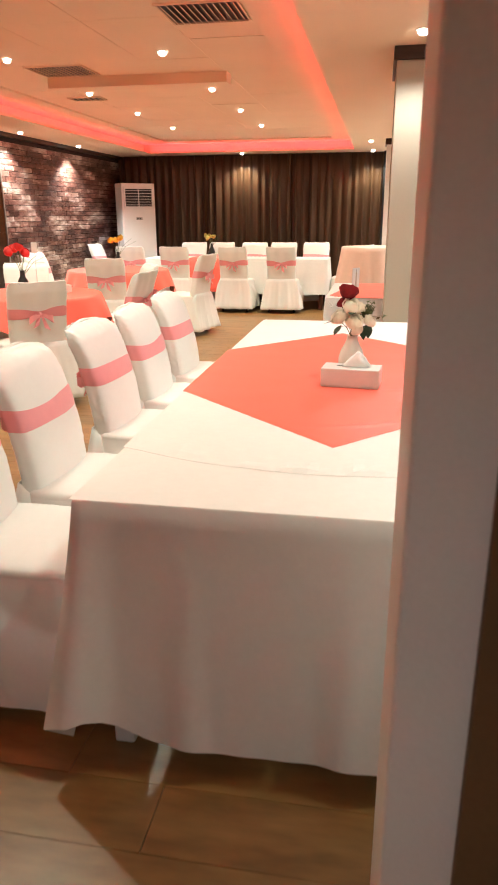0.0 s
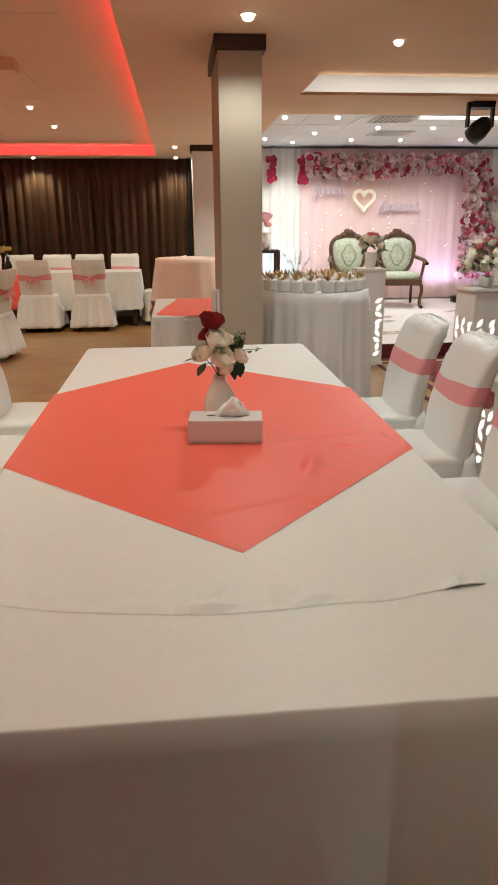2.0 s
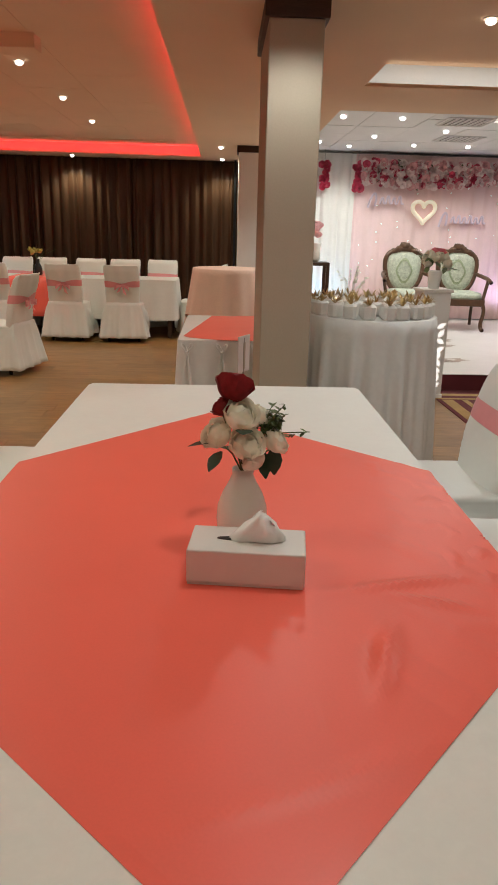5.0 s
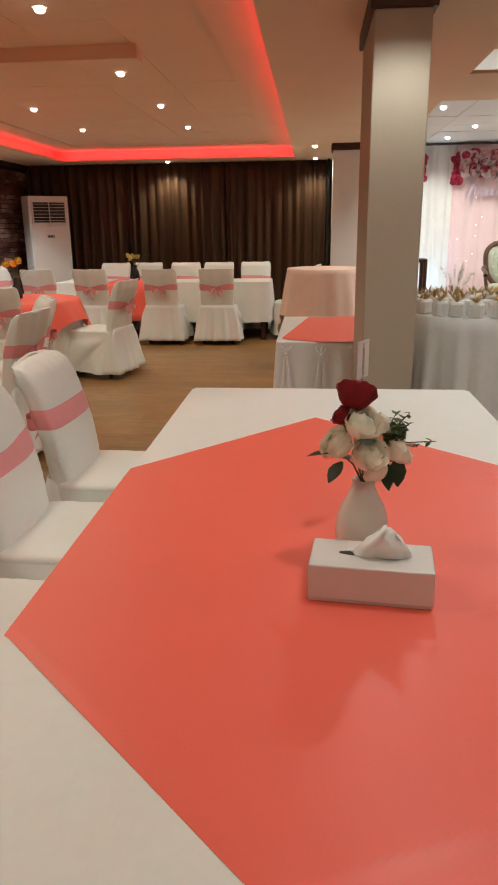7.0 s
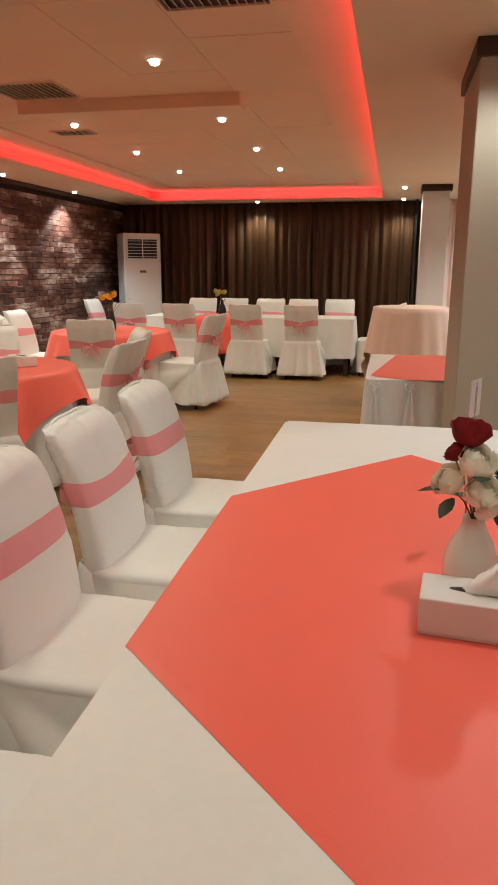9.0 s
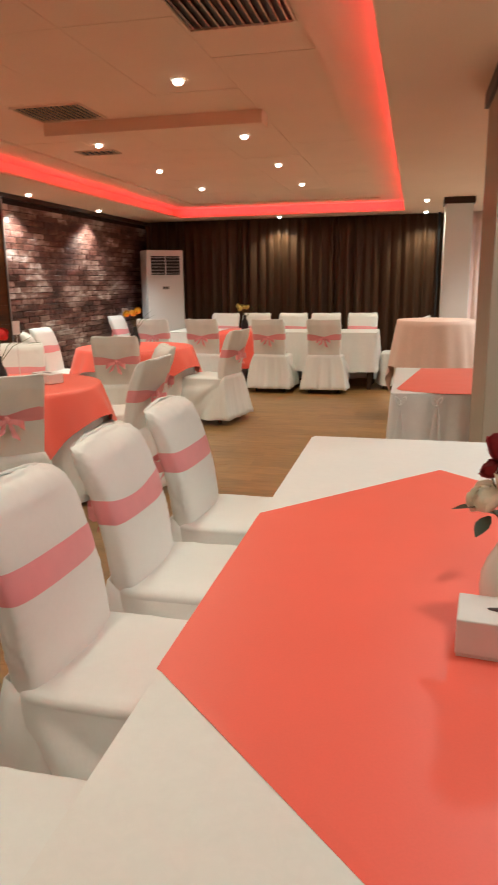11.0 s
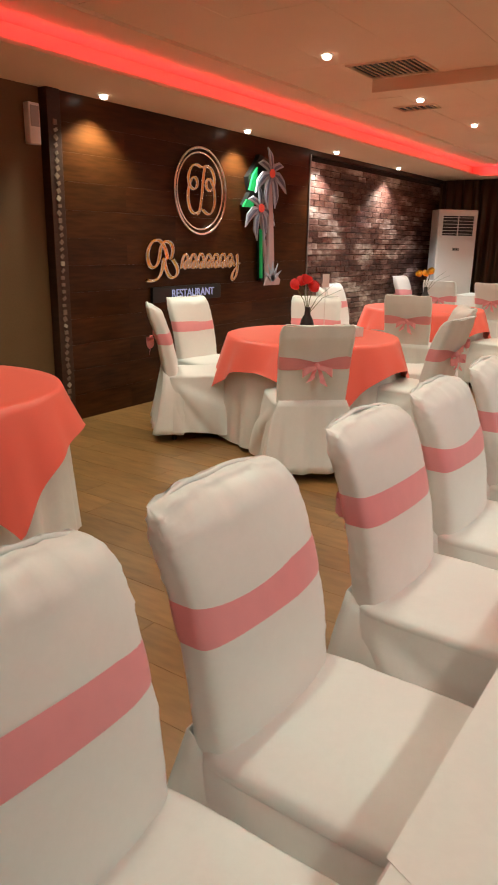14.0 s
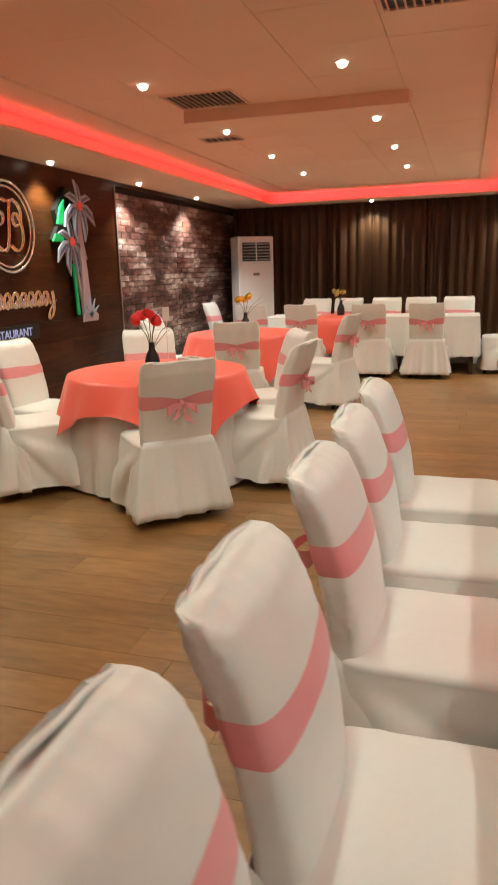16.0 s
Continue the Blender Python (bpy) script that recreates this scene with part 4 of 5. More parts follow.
def round_cloth(bm, r, h, bottom, amp, folds, seed, flare=0.05, square=0.0, n=120, rows=12):
    """A cloth over a round top. square: half the side of a square cloth, whose corners hang lowest."""
    rng = random.Random(seed)
    ph = [rng.uniform(0, 6.28) for _ in range(3)]
    rings = [[(q * r * math.cos(math.tau * i / n), q * r * math.sin(math.tau * i / n), h) for i in range(n)] for q in (0.05, 0.5, 0.85, 0.985)]
    for j in range(rows + 1):
        v = j / rows
        ring = []
        for i in range(n):
            a = math.tau * i / n
            if square:
                b = a - ph[0]
                drop = square / max(abs(math.cos(b)), abs(math.sin(b))) - r
                corner = abs(math.sin(2 * b))
                wave = math.sin(4 * b * 2 + 1.2) * 0.5 + 0.6 * math.sin(16 * a + ph[1])
                fold = amp * (0.55 + 0.45 * wave) * (0.5 + 0.5 * corner)
            else:
                drop = h - bottom
                wave = 0.6 * math.sin(folds * a + ph[0] + 0.8 * math.sin(3 * a + ph[1])) + 0.4 * math.sin((folds * 2 - 3) * a + ph[2])
                fold = amp * wave
            d = drop * v
            rad = r + 0.004 + flare * v + fold * (v ** 0.8)
            ring.append((rad * math.cos(a), rad * math.sin(a), h - 0.004 - d + 0.01 * (wave if v > 0.95 else 0)))
        rings.append(ring)
    loft(bm, rings, cap0=True)
    return bm


def round_table(x, y, r, seed, label):
    m = pose(x, y, 0)
    e = thing("round_table", label, "table", m, "round tables")
    bm = bmesh.new()
    turned(bm, [(r * 0.97, 0.705), (r * 0.99, 0.715), (r * 0.99, 0.73), (r * 0.97, 0.738)], 48)
    part("tabletop", bm, DARKWOOD, e)
    bm = bmesh.new()
    turned(bm, [(0.25, 0.0), (0.24, 0.03), (0.05, 0.06), (0.045, 0.6), (0.1, 0.705)], 20)
    part("pedestal", bm, DARKWOOD, e)
    c = part("round_tablecloth", round_cloth(bmesh.new(), r, 0.742, 0.03, 0.035, 14, seed, 0.05), CLOTH, smooth=True)
    c.matrix_world = m
    tagged(c, "white round tablecloth hanging to the floor in folds", "tablecloth", "round tablecloths")
    o = part("coral_overlay", round_cloth(bmesh.new(), r + 0.006, 0.748, 0, 0.07, 0, seed + 1, 0.066, 0.79, 200), CORAL, smooth=True)
    o.matrix_world = m
    tagged(o, "coral square cloth draped over a round table", "table overlay", "coral overlays")


round_table(*RT1, 0.6, 3, "round table under white and coral cloths before the panelling")
round_table(*RT2, 0.6, 8, "round table under white and coral cloths near the bricks")
round_table(*RT3, 0.6, 15, "round table under white and coral cloths near the entrance")

# far long table
t = thing("far_long_table", "long banquet table with a white cloth before the curtains", "table")
table_frame(t, -3.1, -0.32, 10.78, 11.4, 0.745)
rect_cloth("tablecloth", -3.12, -0.3, 10.76, 11.42, 0.748, 0.25, CLOTH, "white tablecloth hanging in folds on the far long table", 5, 0.022, 20, 0.03)
bm = bmesh.new()
rows = []
for j in range(21):
    v = j / 20 * 1.5 - 0.42
    y, z = 10.725 + v, 0.752
    if v < 0:
        y, z = 10.715 + 0.13 * v, 0.752 + v * 1.15
    rows.append([(-2.42 + 0.78 * i / 12, min(y, 11.43) + (0.008 * math.sin(i * 1.3) if v < 0 else 0), z) for i in range(13)])
loft(bm, rows, closed=False)
thicken(bm, 0.002)
tagged(part("coral_runner", bm, CORAL, smooth=True), "coral cloth runner across the far long table", "table runner")

# small table behind the column
t = thing("side_table", "small table with a gathered white satin skirt behind the column", "table")
table_frame(t, 0.06, 0.74, 5.93, 7.12, 0.745)
rect_cloth("satin_tablecloth", 0.03, 0.76, 5.9, 7.15, 0.748, 0.05, SATIN, "white satin tablecloth gathered with bows on a small table", 9, 0.03, 16, 0.02)
bm = bmesh.new()
rows = []
for j in range(25):
    y = 5.888 + 1.2 * j / 24
    left = 0.30 - 2.05 * (y - 5.888) if y < 6.0 else 0.055 + 0.15 * (y - 6.0)
    rows.append([(left + (0.768 - left) * i / 16, y + 0.06 * (i / 16) * j / 24, 0.7525 + 0.0015 * noise.noise((i * 0.4, j * 0.4, 6))) for i in range(17)])
loft(bm, rows, closed=False)
thicken(bm, 0.0015)
tagged(part("coral_overlay", bm, CORAL), "coral cloth laid cornerwise on the small side table", "table overlay")
for k in range(4):
    e = thing("ribbon_bow", "small white organza bow pinned to the table skirt", "bow", pose(0.09 + 0.21 * k, 5.885, 0.735), "bows on the side table")
    for s in (-1, 1):
        bm = bmesh.new()
        ring = [math.tau * i / 12 for i in range(13)]
        tube(bm, [(s * (0.015 * (1 - math.cos(q)) + 0.010 * math.sin(q)), -0.012 - 0.006 * math.sin(q), -0.058 + 0.026 * (1 - math.cos(q))) for q in ring], 0.0045, 5)
        part("loop", bm, SATIN, e, smooth=True)
        bm = bmesh.new()
        loft(bm, [[(s * (0.004 + 0.006 * j) + 0.012 * (i / 3 - 0.5) * (1 + 0.2 * j), -0.016 - 0.006 * j + 0.003 * math.sin(2 * i + j), -0.058 - 0.055 * j) for i in range(4)] for j in range(6)], closed=False)
        part("tail", bm, SATIN, e, smooth=True)
    bm = bmesh.new()
    made = bmesh.ops.create_icosphere(bm, subdivisions=1, radius=0.009)["verts"]
    bmesh.ops.translate(bm, verts=made, vec=(0, -0.014, -0.058))
    part("knot", bm, SATIN, e, smooth=True)


def cocktail_table(x, y, r, h, mat, label, seed):
    m = pose(x, y, 0)
    e = thing("cocktail_table", label, "table", m, "cocktail tables")
    bm = bmesh.new()
    turned(bm, [(r * 0.97, h - 0.03), (r * 0.985, h - 0.02), (r * 0.985, h - 0.008)], 40)
    part("tabletop", bm, DARKWOOD, e)
    bm = bmesh.new()
    turned(bm, [(0.22, 0.0), (0.2, 0.03), (0.04, 0.06), (0.04, h - 0.03)], 16)
    part("pedestal", bm, DARKWOOD, e)
    c = part("round_tablecloth", round_cloth(bmesh.new(), r, h, 0.02, 0.05, 15, seed, 0.02, 0.0, 240), mat, smooth=True)
    c.matrix_world = m
    return tagged(c, "floor-length cloth in soft folds on a tall round table", "tablecloth")


cocktail_table(1.2, 5.95, 0.40, 0.925, SATIN, "tall round table in white satin bearing party favours", 21)
cocktail_table(0.37, 9.3, 0.375, 0.99, CREAM, "tall round table draped in cream and peach cloth", 25)
o = part("peach_overlay", round_cloth(bmesh.new(), 0.391, 0.996, 0, 0.06, 0, 33, 0.06, 0.86, 160), PEACH, smooth=True)
o.matrix_world = pose(0.37, 9.3, 0)
tagged(o, "peach cloth draped over the tall round table", "table overlay")

# ---- things on the long table ----
e = thing("tissue_box", "white lacquered tissue box with a tissue pulled up", "tissue box", pose(0.36, 2.935, 0.7508, 0, 0, -5.8))
bw, bd, bh = 0.112, 0.058, 0.072
body = part("body", boxes((-bw, bw, -bd, bd, 0.004, bh), bevel=0.003), BOXWHITE, e)
part("base", boxes((-bw + 0.002, bw - 0.002, -bd + 0.002, bd - 0.002, 0.0, 0.004)), BOXWHITE, e)
bm = bmesh.new()
loft(bm, [superring(0.12, 0.020, bh + 0.0006, 24, 2.4), superring(0.12, 0.020, bh + 0.0012, 24, 2.4)], cap1=True)
part("slot", bm, BLACK, e, "dark oval slot")
bm = bmesh.new()
rows = []
for j in range(9):
    v = j / 8
    rows.append([(0.018 + (0.055 - 0.045 * v) * math.cos(math.tau * i / 22) + 0.012 * v + 0.003 * math.sin(i * 2.3 + j), (0.016 - 0.006 * v + 0.010 * math.sin(math.pi * v)) * math.sin(math.tau * i / 22) + 0.004 * math.sin(i * 1.7), bh + 0.002 + 0.052 * v ** 0.8 - 0.006 * math.cos(math.tau * i / 22) * v) for i in range(22)])
loft(bm, rows, cap1=True)
wrinkle(bm, 0.004, 40, 2)
part("tissue", bm, TISSUE, e, "crumpled white tissue", smooth=True)

e = thing("flower_vase", "white ceramic bottle vase with red and cream roses", "vase", pose(0.352, 3.08, 0.7508))
bm = bmesh.new()
turned(bm, [(0.03, 0), (0.044, 0.004), (0.052, 0.03), (0.054, 0.055), (0.052, 0.085), (0.043, 0.112), (0.029, 0.138), (0.022, 0.155), (0.023, 0.168), (0.020, 0.169), (0.016, 0.15)], 36)
part("body", bm, VASEWHITE, e, smooth=True)
rng = random.Random(40)
for x, y, z, r, mat, tilt in ((-0.022, 0.0, 0.342, 0.036, REDROSE, (30, -6)), (-0.048, 0.0, 0.300, 0.021, REDROSE, (40, -35)), (-0.008, -0.022, 0.288, 0.035, WHITEROSE, (40, -10)), (-0.055, -0.008, 0.244, 0.032, WHITEROSE, (45, -32)), (0.004, -0.038, 0.232, 0.035, WHITEROSE, (46, 5)), (0.066, -0.012, 0.232, 0.027, WHITEROSE, (40, 42)), (0.020, -0.03, 0.199, 0.026, WHITEROSE, (60, 15)), (0.034, 0.02, 0.276, 0.027, WHITEROSE, (20, 25))):
    part("rose", rose(bmesh.new(), (x, y, z), r, rng, tilt), mat, e, smooth=True)
    part("stem", tube(bmesh.new(), [(0, 0, 0.155), (x * 0.4, y * 0.4, 0.155 + (z - 0.155) * 0.5), (x, y, z - r * 0.4)], 0.002, 5), STEM, e)
for x, y, z, rz, rx, ln in ((-0.062, -0.01, 0.226, 80, -6, 0.055), (-0.045, -0.025, 0.212, 130, -40, 0.05), (0.035, -0.02, 0.215, -150, -62, 0.06), (0.06, -0.02, 0.222, -165, -70, 0.058), (-0.02, 0.02, 0.2, 30, 0, 0.05), (0.0, -0.055, 0.268, 170, -10, 0.02)):
    part("leaf", leaf(bmesh.new(), (x, y, z), ln, 0.036, pose(0, 0, 0, 0, 0, rz) @ pose(0, 0, 0, rx)), LEAF, e, smooth=True)
for k in range(11):
    bm = bmesh.new()
    a, up = rng.uniform(-0.5, 0.9), rng.uniform(0.02, 0.07)
    p0, p1 = Vector((0.03, -0.01, 0.235)), Vector((0.055 + 0.06 * rng.random(), 0.03 * a, 0.245 + up))
    if k == 0:
        p1 = Vector((0.135, -0.01, 0.252))
    tube(bm, [p0, p0.lerp(p1, 0.5) + Vector((0, 0, 0.006)), p1], 0.0012, 4)
    for i in range(14):
        q = p0.lerp(p1, 0.25 + 0.75 * i / 13)
        leaf(bm, q, 0.016, 0.009, pose(0, 0, 0, rng.uniform(-40, 60), 0, rng.uniform(0, 360)))
    part("sprig", bm, FERN, e)
e = thing("table_card", "white numbered card on a slim wire stand", "table card", pose(0.352, 3.22, 0.7508, 0, 0, 62))
part("stand", tube(bmesh.new(), [(0, 0, 0.004), (0, 0, 0.42)], 0.002, 6), GREYMETAL, e)
bm = bmesh.new()
turned(bm, [(0.03, 0), (0.028, 0.004), (0.004, 0.006)], 16)
part("base", bm, GREYMETAL, e)
part("card", boxes((-0.028, 0.028, -0.001, 0.001, 0.345, 0.425)), BOXWHITE, e, "white card")
part("numeral", boxes((-0.004, 0.004, -0.0022, -0.0012, 0.352, 0.41)), TAUPE, e, "brown printed stroke")


# ---- things on the round tables ----
def black_vase(x, y, mat, label, seed, n=4, high=0.32):
    e = thing("flower_vase", label, "vase", pose(x, y, 0.752), "black vases")
    rng = random.Random(seed)
    bm = bmesh.new()
    turned(bm, [(0.042, 0), (0.051, 0.012), (0.051, 0.08), (0.041, 0.12), (0.022, 0.155), (0.018, 0.195), (0.022, 0.205), (0.014, 0.205)], 24)
    part("body", bm, VASEBLACK, e, smooth=True)
    for k in range(n):
        a = math.tau * k / n + rng.uniform(-0.4, 0.4)
        top = Vector((0.07 * math.cos(a) - 0.03, 0.07 * math.sin(a), high + rng.uniform(-0.06, 0.06)))
        part("stem", tube(bmesh.new(), [(0, 0, 0.15), (top.x * 0.3, top.y * 0.3, 0.25), tuple(top)], 0.003, 5), STEM, e)
        bm = rose(bmesh.new(), top, 0.036, rng, (rng.uniform(30, 80), rng.uniform(-30, 30)))
        part("flower", bm, mat, e, smooth=True)
    for k in range(2):
        part("grass_blade", tube(bmesh.new(), [(0, 0, 0.15), (0.06 + 0.04 * k, 0.02, 0.27), (0.18 + 0.05 * k, 0.04, 0.37 - 0.04 * k)], 0.003, 4, 0.3), FERN, e)
    return e


black_vase(-2.45, 5.68, SCARLET, "black bottle vase with red flowers on a round table", 50, 5, 0.37)
black_vase(-2.72, 8.62, YELLOW, "black bottle vase with yellow flowers on a round table", 53, 3, 0.32)
black_vase(-2.12, 11.1, OLIVEPETAL, "black bottle vase with pale yellow flowers on the far table", 57, 4, 0.30)
e = thing("tissue_box", "white tissue box on the coral cloth", "tissue box", pose(-2.28, 5.98, 0.752, 0, 0, -30))
part("body", boxes((-0.11, 0.11, -0.055, 0.055, 0, 0.065), bevel=0.003), BOXWHITE, e)
bm = bmesh.new()
loft(bm, [superring(0.12, 0.028, 0.0656, 20, 2.4), superring(0.12, 0.028, 0.066, 20, 2.4)], cap1=True)
part("slot", bm, BLACK, e)
e = thing("table_card", "white numbered card on a slim stand", "table card", pose(-2.42, 5.87, 0.752, 0, 0, 50))
part("stand", tube(bmesh.new(), [(0, 0, 0), (0, 0, 0.4)], 0.0025, 6), BOXWHITE, e)
part("card", boxes((-0.025, 0.025, -0.001, 0.001, 0.33, 0.42)), BOXWHITE, e)

# ---- air conditioner ----
e = thing("air_conditioner", "tall white floor-standing air conditioner in the corner", "air conditioner", pose(-3.73, 12.27, 0, 0, 0, 40))
part("body", boxes((-0.3, 0.3, -0.155, 0.16, 0.0, 1.89), bevel=0.012), ACWHITE, e)
part("front_panel", boxes((-0.285, 0.285, -0.168, -0.156, 0.06, 0.62), (-0.285, 0.285, -0.168, -0.156, 0.632, 1.46), bevel=0.003), ACWHITE, e)
part("grille_opening", boxes((-0.235, 0.235, -0.162, -0.1555, 1.52, 1.80)), BLACK, e, "dark air outlet")
for k in range(6):
    bm = box(bmesh.new(), -0.235, 0.235, -0.010, 0.010, -0.0025, 0.0025)
    bmesh.ops.transform(bm, verts=bm.verts, matrix=pose(0, -0.172, 1.545 + 0.046 * k, 8))
    part("louvre", bm, ACWHITE, e)
part("grille_frame", boxes((-0.26, 0.26, -0.178, -0.1555, 1.805, 1.83), (-0.26, 0.26, -0.178, -0.1555, 1.49, 1.515), (-0.26, -0.238, -0.178, -0.1555, 1.515, 1.805), (0.238, 0.26, -0.178, -0.1555, 1.515, 1.805), (-0.006, 0.006, -0.176, -0.1555, 1.515, 1.805)), ACWHITE, e)
part("display", boxes((-0.06, 0.05, -0.171, -0.1685, 1.30, 1.345)), GREYMETAL, e, "small grey display")
part("button", boxes((-0.045, -0.02, -0.1735, -0.1712, 1.312, 1.335)), BLACK, e)
part("button", boxes((-0.005, 0.02, -0.1735, -0.1712, 1.312, 1.335)), BLACK, e)

# made-up stand and head to carry the added blue lamp
e = thing("floor_uplight", "added black uplight that makes the blue glow on the bricks", "uplight", pose(-3.86, 11.98, 0.0))
part("stand", tube(bmesh.new(), [(0, 0, 0.01), (0, 0, 0.52)], 0.012, 8), BLACK, e)
part("foot", boxes((-0.09, 0.09, -0.09, 0.09, 0.0, 0.012), bevel=0.003), BLACK, e)
part("head", boxes((-0.05, 0.05, -0.06, 0.06, 0.5, 0.585), bevel=0.01), BLACK, e)

# ---- signs on the panelling ----
SX = XL + 0.046
e = thing("round_emblem", "polished ring emblem with a gold monogram on the panelling", "wall sign", pose(SX, 6.62, 1.80))
ring = [(0.03, 0.365 * math.cos(math.tau * i / 32), 0.365 * math.sin(math.tau * i / 32)) for i in range(32)]
curve_part("ring", ring, 0.012, SILVER, e, "polished steel ring", True)
ring = [(0.02, 0.325 * math.cos(math.tau * i / 32), 0.325 * math.sin(math.tau * i / 32)) for i in range(32)]
curve_part("inner_ring", ring, 0.010, SILVER, e, "", True)
def outlined(e, pts, r, thick):
    """A polished stroke: a gold body between two bright steel edges."""
    curve_part("scroll", [(0.028, y, z) for y, z in pts], r, GOLD, e, "polished gold scroll", res=2)
    for s in (-1, 1):
        curve_part("scroll_edge", [(0.034, y + s * thick * 0.9, z + s * thick * 0.35) for y, z in pts], r * 0.55, SILVER, e, "bright steel edge", res=2)


for side in (-1, 1):
    outlined(e, [(side * y, z) for y, z in ((0.01, 0.2), (0.10, 0.24), (0.20, 0.15), (0.18, 0.02), (0.07, 0.0), (0.05, 0.1), (0.13, 0.13), (0.20, 0.0), (0.19, -0.15), (0.10, -0.22), (0.01, -0.15))], 0.012, 0.016)
outlined(e, [(0.05, 0.22), (0.0, 0.08), (0.02, -0.08), (-0.05, -0.2)], 0.012, 0.016)
e = thing("name_sign", "polished gold scrollwork sign on the panelling", "wall sign", pose(SX, 6.55, 1.2))
outlined(e, [(-0.40, 0.02), (-0.44, 0.18), (-0.60, 0.20), (-0.68, 0.04), (-0.60, -0.08), (-0.50, 0.0), (-0.50, 0.14), (-0.40, 0.19), (-0.30, 0.12), (-0.36, 0.02)], 0.015, 0.018)
outlined(e, [(-0.66, -0.15), (-0.54, -0.17), (-0.46, -0.08), (-0.46, 0.08), (-0.42, -0.12), (-0.30, -0.16), (-0.24, -0.06), (-0.34, 0.02)], 0.015, 0.018)
for k in range(7):
    # a row of interlaced loops
    y, up = -0.16 + 0.112 * k, 0.008 * (k % 3)
    outlined(e, [(y - 0.06, -0.06), (y - 0.045, 0.05 + up), (y + 0.02, 0.075), (y + 0.045, 0.0), (y, -0.085), (y - 0.035, -0.02), (y + 0.03, 0.03 - up), (y + 0.075, -0.05)], 0.013, 0.015)
outlined(e, [(0.62, 0.06), (0.65, -0.06), (0.60, -0.19), (0.52, -0.19), (0.55, -0.1), (0.66, -0.03)], 0.014, 0.016)
e = thing("lettered_sign", "black sign board with glowing pale blue capital letters", "wall sign", pose(SX, 6.44, 0.925))
part("board", boxes((0, 0.03, -0.48, 0.48, -0.065, 0.065), bevel=0.003), BLACK, e)
text_part("letters", "RESTAURANT", 0.098, 0.003, SIGNBLUE, e, pose(0.036, 0.06, 0.0, 90, 0, 90), "glowing pale blue letters")

# palm sign
e = thing("palm_sign", "relief sign of two palm trees with green neon edges", "wall sign", pose(SX, 7.62, 0))


def slab(pts, x0, x1):
    bm = bmesh.new()
    a = [bm.verts.new((x0, y, z)) for y, z in pts]
    b = [bm.verts.new((x1, y, z)) for y, z in pts]
    bm.faces.new(a[::-1])
    bm.faces.new(b)
    for i in range(len(pts)):
        j = (i + 1) % len(pts)
        bm.faces.new((a[i], a[j], b[j], b[i]))
    bmesh.ops.recalc_face_normals(bm, faces=bm.faces[:])
    return bm


def trunk(y0, z0, y1, z1, w):
    pts = [(y0 + (y1 - y0) * (v ** 1.5) - w * (1.1 - 0.5 * v), z0 + (z1 - z0) * v) for v in (0, 0.25, 0.5, 0.75, 1)]
    pts += [(y0 + (y1 - y0) * (v ** 1.5) + w * (1.1 - 0.5 * v), z0 + (z1 - z0) * v) for v in (1, 0.75, 0.5, 0.25, 0)]
    return pts


part("back_board", slab([(-0.03, 1.0), (-0.08, 1.75), (-0.36, 1.72), (-0.26, 1.84), (-0.3, 1.98), (-0.16, 2.12), (-0.1, 2.2), (0.1, 2.16), (0.12, 1.7), (0.14, 1.0)], 0.0, 0.05), BLACK, e, "black backing board")
part("neon_edge", slab([(-0.40, 1.70), (-0.22, 1.70), (-0.22, 1.76), (-0.34, 1.77)], 0.051, 0.07), PALMGREEN, e, "green neon edge")
part("neon_edge", slab([(-0.30, 1.86), (-0.18, 1.85), (-0.16, 2.08), (-0.24, 2.0)], 0.051, 0.07), PALMGREEN, e, "green neon edge")
part("neon_edge", slab([(-0.07, 1.02), (-0.035, 1.02), (-0.06, 1.5), (-0.09, 1.5)], 0.051, 0.07), PALMGREEN, e, "green neon edge")
part("trunk", slab(trunk(0.075, 0.97, 0.0, 2.0, 0.046), 0.075, 0.11), PALMPINK, e, "pink trunk")
part("trunk", slab(trunk(0.05, 0.97, -0.12, 1.72, 0.024), 0.055, 0.074), PALMPINK, e, "pink trunk")
for cy, cz, size, x in ((0.0, 2.03, 0.33, 0.112), (-0.14, 1.70, 0.31, 0.085)):
    for a in (95, 150, 205, 250, 30, -20, -65):
        c, s = math.cos(radians(a)), math.sin(radians(a))
        k = size * (1.0 if a in (250, 205, -65, -20) else 0.72)
        w = 1 if c >= 0 else -1
        pts = [(0, 0.07 * k * w), (0.4 * k, 0.21 * k * w), (0.75 * k, 0.12 * k * w), (k, -0.2 * k * w), (0.66 * k, -0.12 * k * w), (0.35 * k, -0.07 * k * w), (0, -0.07 * k * w)]
        part("frond", slab([(cy + c * u - s * v, cz + s * u + c * v) for u, v in pts], x, x + 0.015), PALMLEAF, e, "silver blue frond")
        inner = [(0.1 * k, 0.02 * k * w), (0.4 * k, 0.11 * k * w), (0.72 * k, 0.04 * k * w), (0.88 * k, -0.09 * k * w), (0.66 * k, -0.05 * k * w), (0.35 * k, 0.01 * k * w)]
        part("vein", slab([(cy + c * u - s * v, cz + s * u + c * v) for u, v in inner], x + 0.016, x + 0.019), PALMVEIN, e, "slate blue inset")
    part("core", slab([(cy + 0.042 * math.cos(i * 0.7), cz + 0.042 * math.sin(i * 0.7)) for i in range(9)], x + 0.016, x + 0.03), PALMRED, e, "red core")
part("foot", slab([(-0.08, 0.95), (0.2, 0.95), (0.22, 1.0), (0.12, 1.08), (0.04, 1.09), (-0.04, 1.03)], 0.111, 0.125), PALMPINK, e)
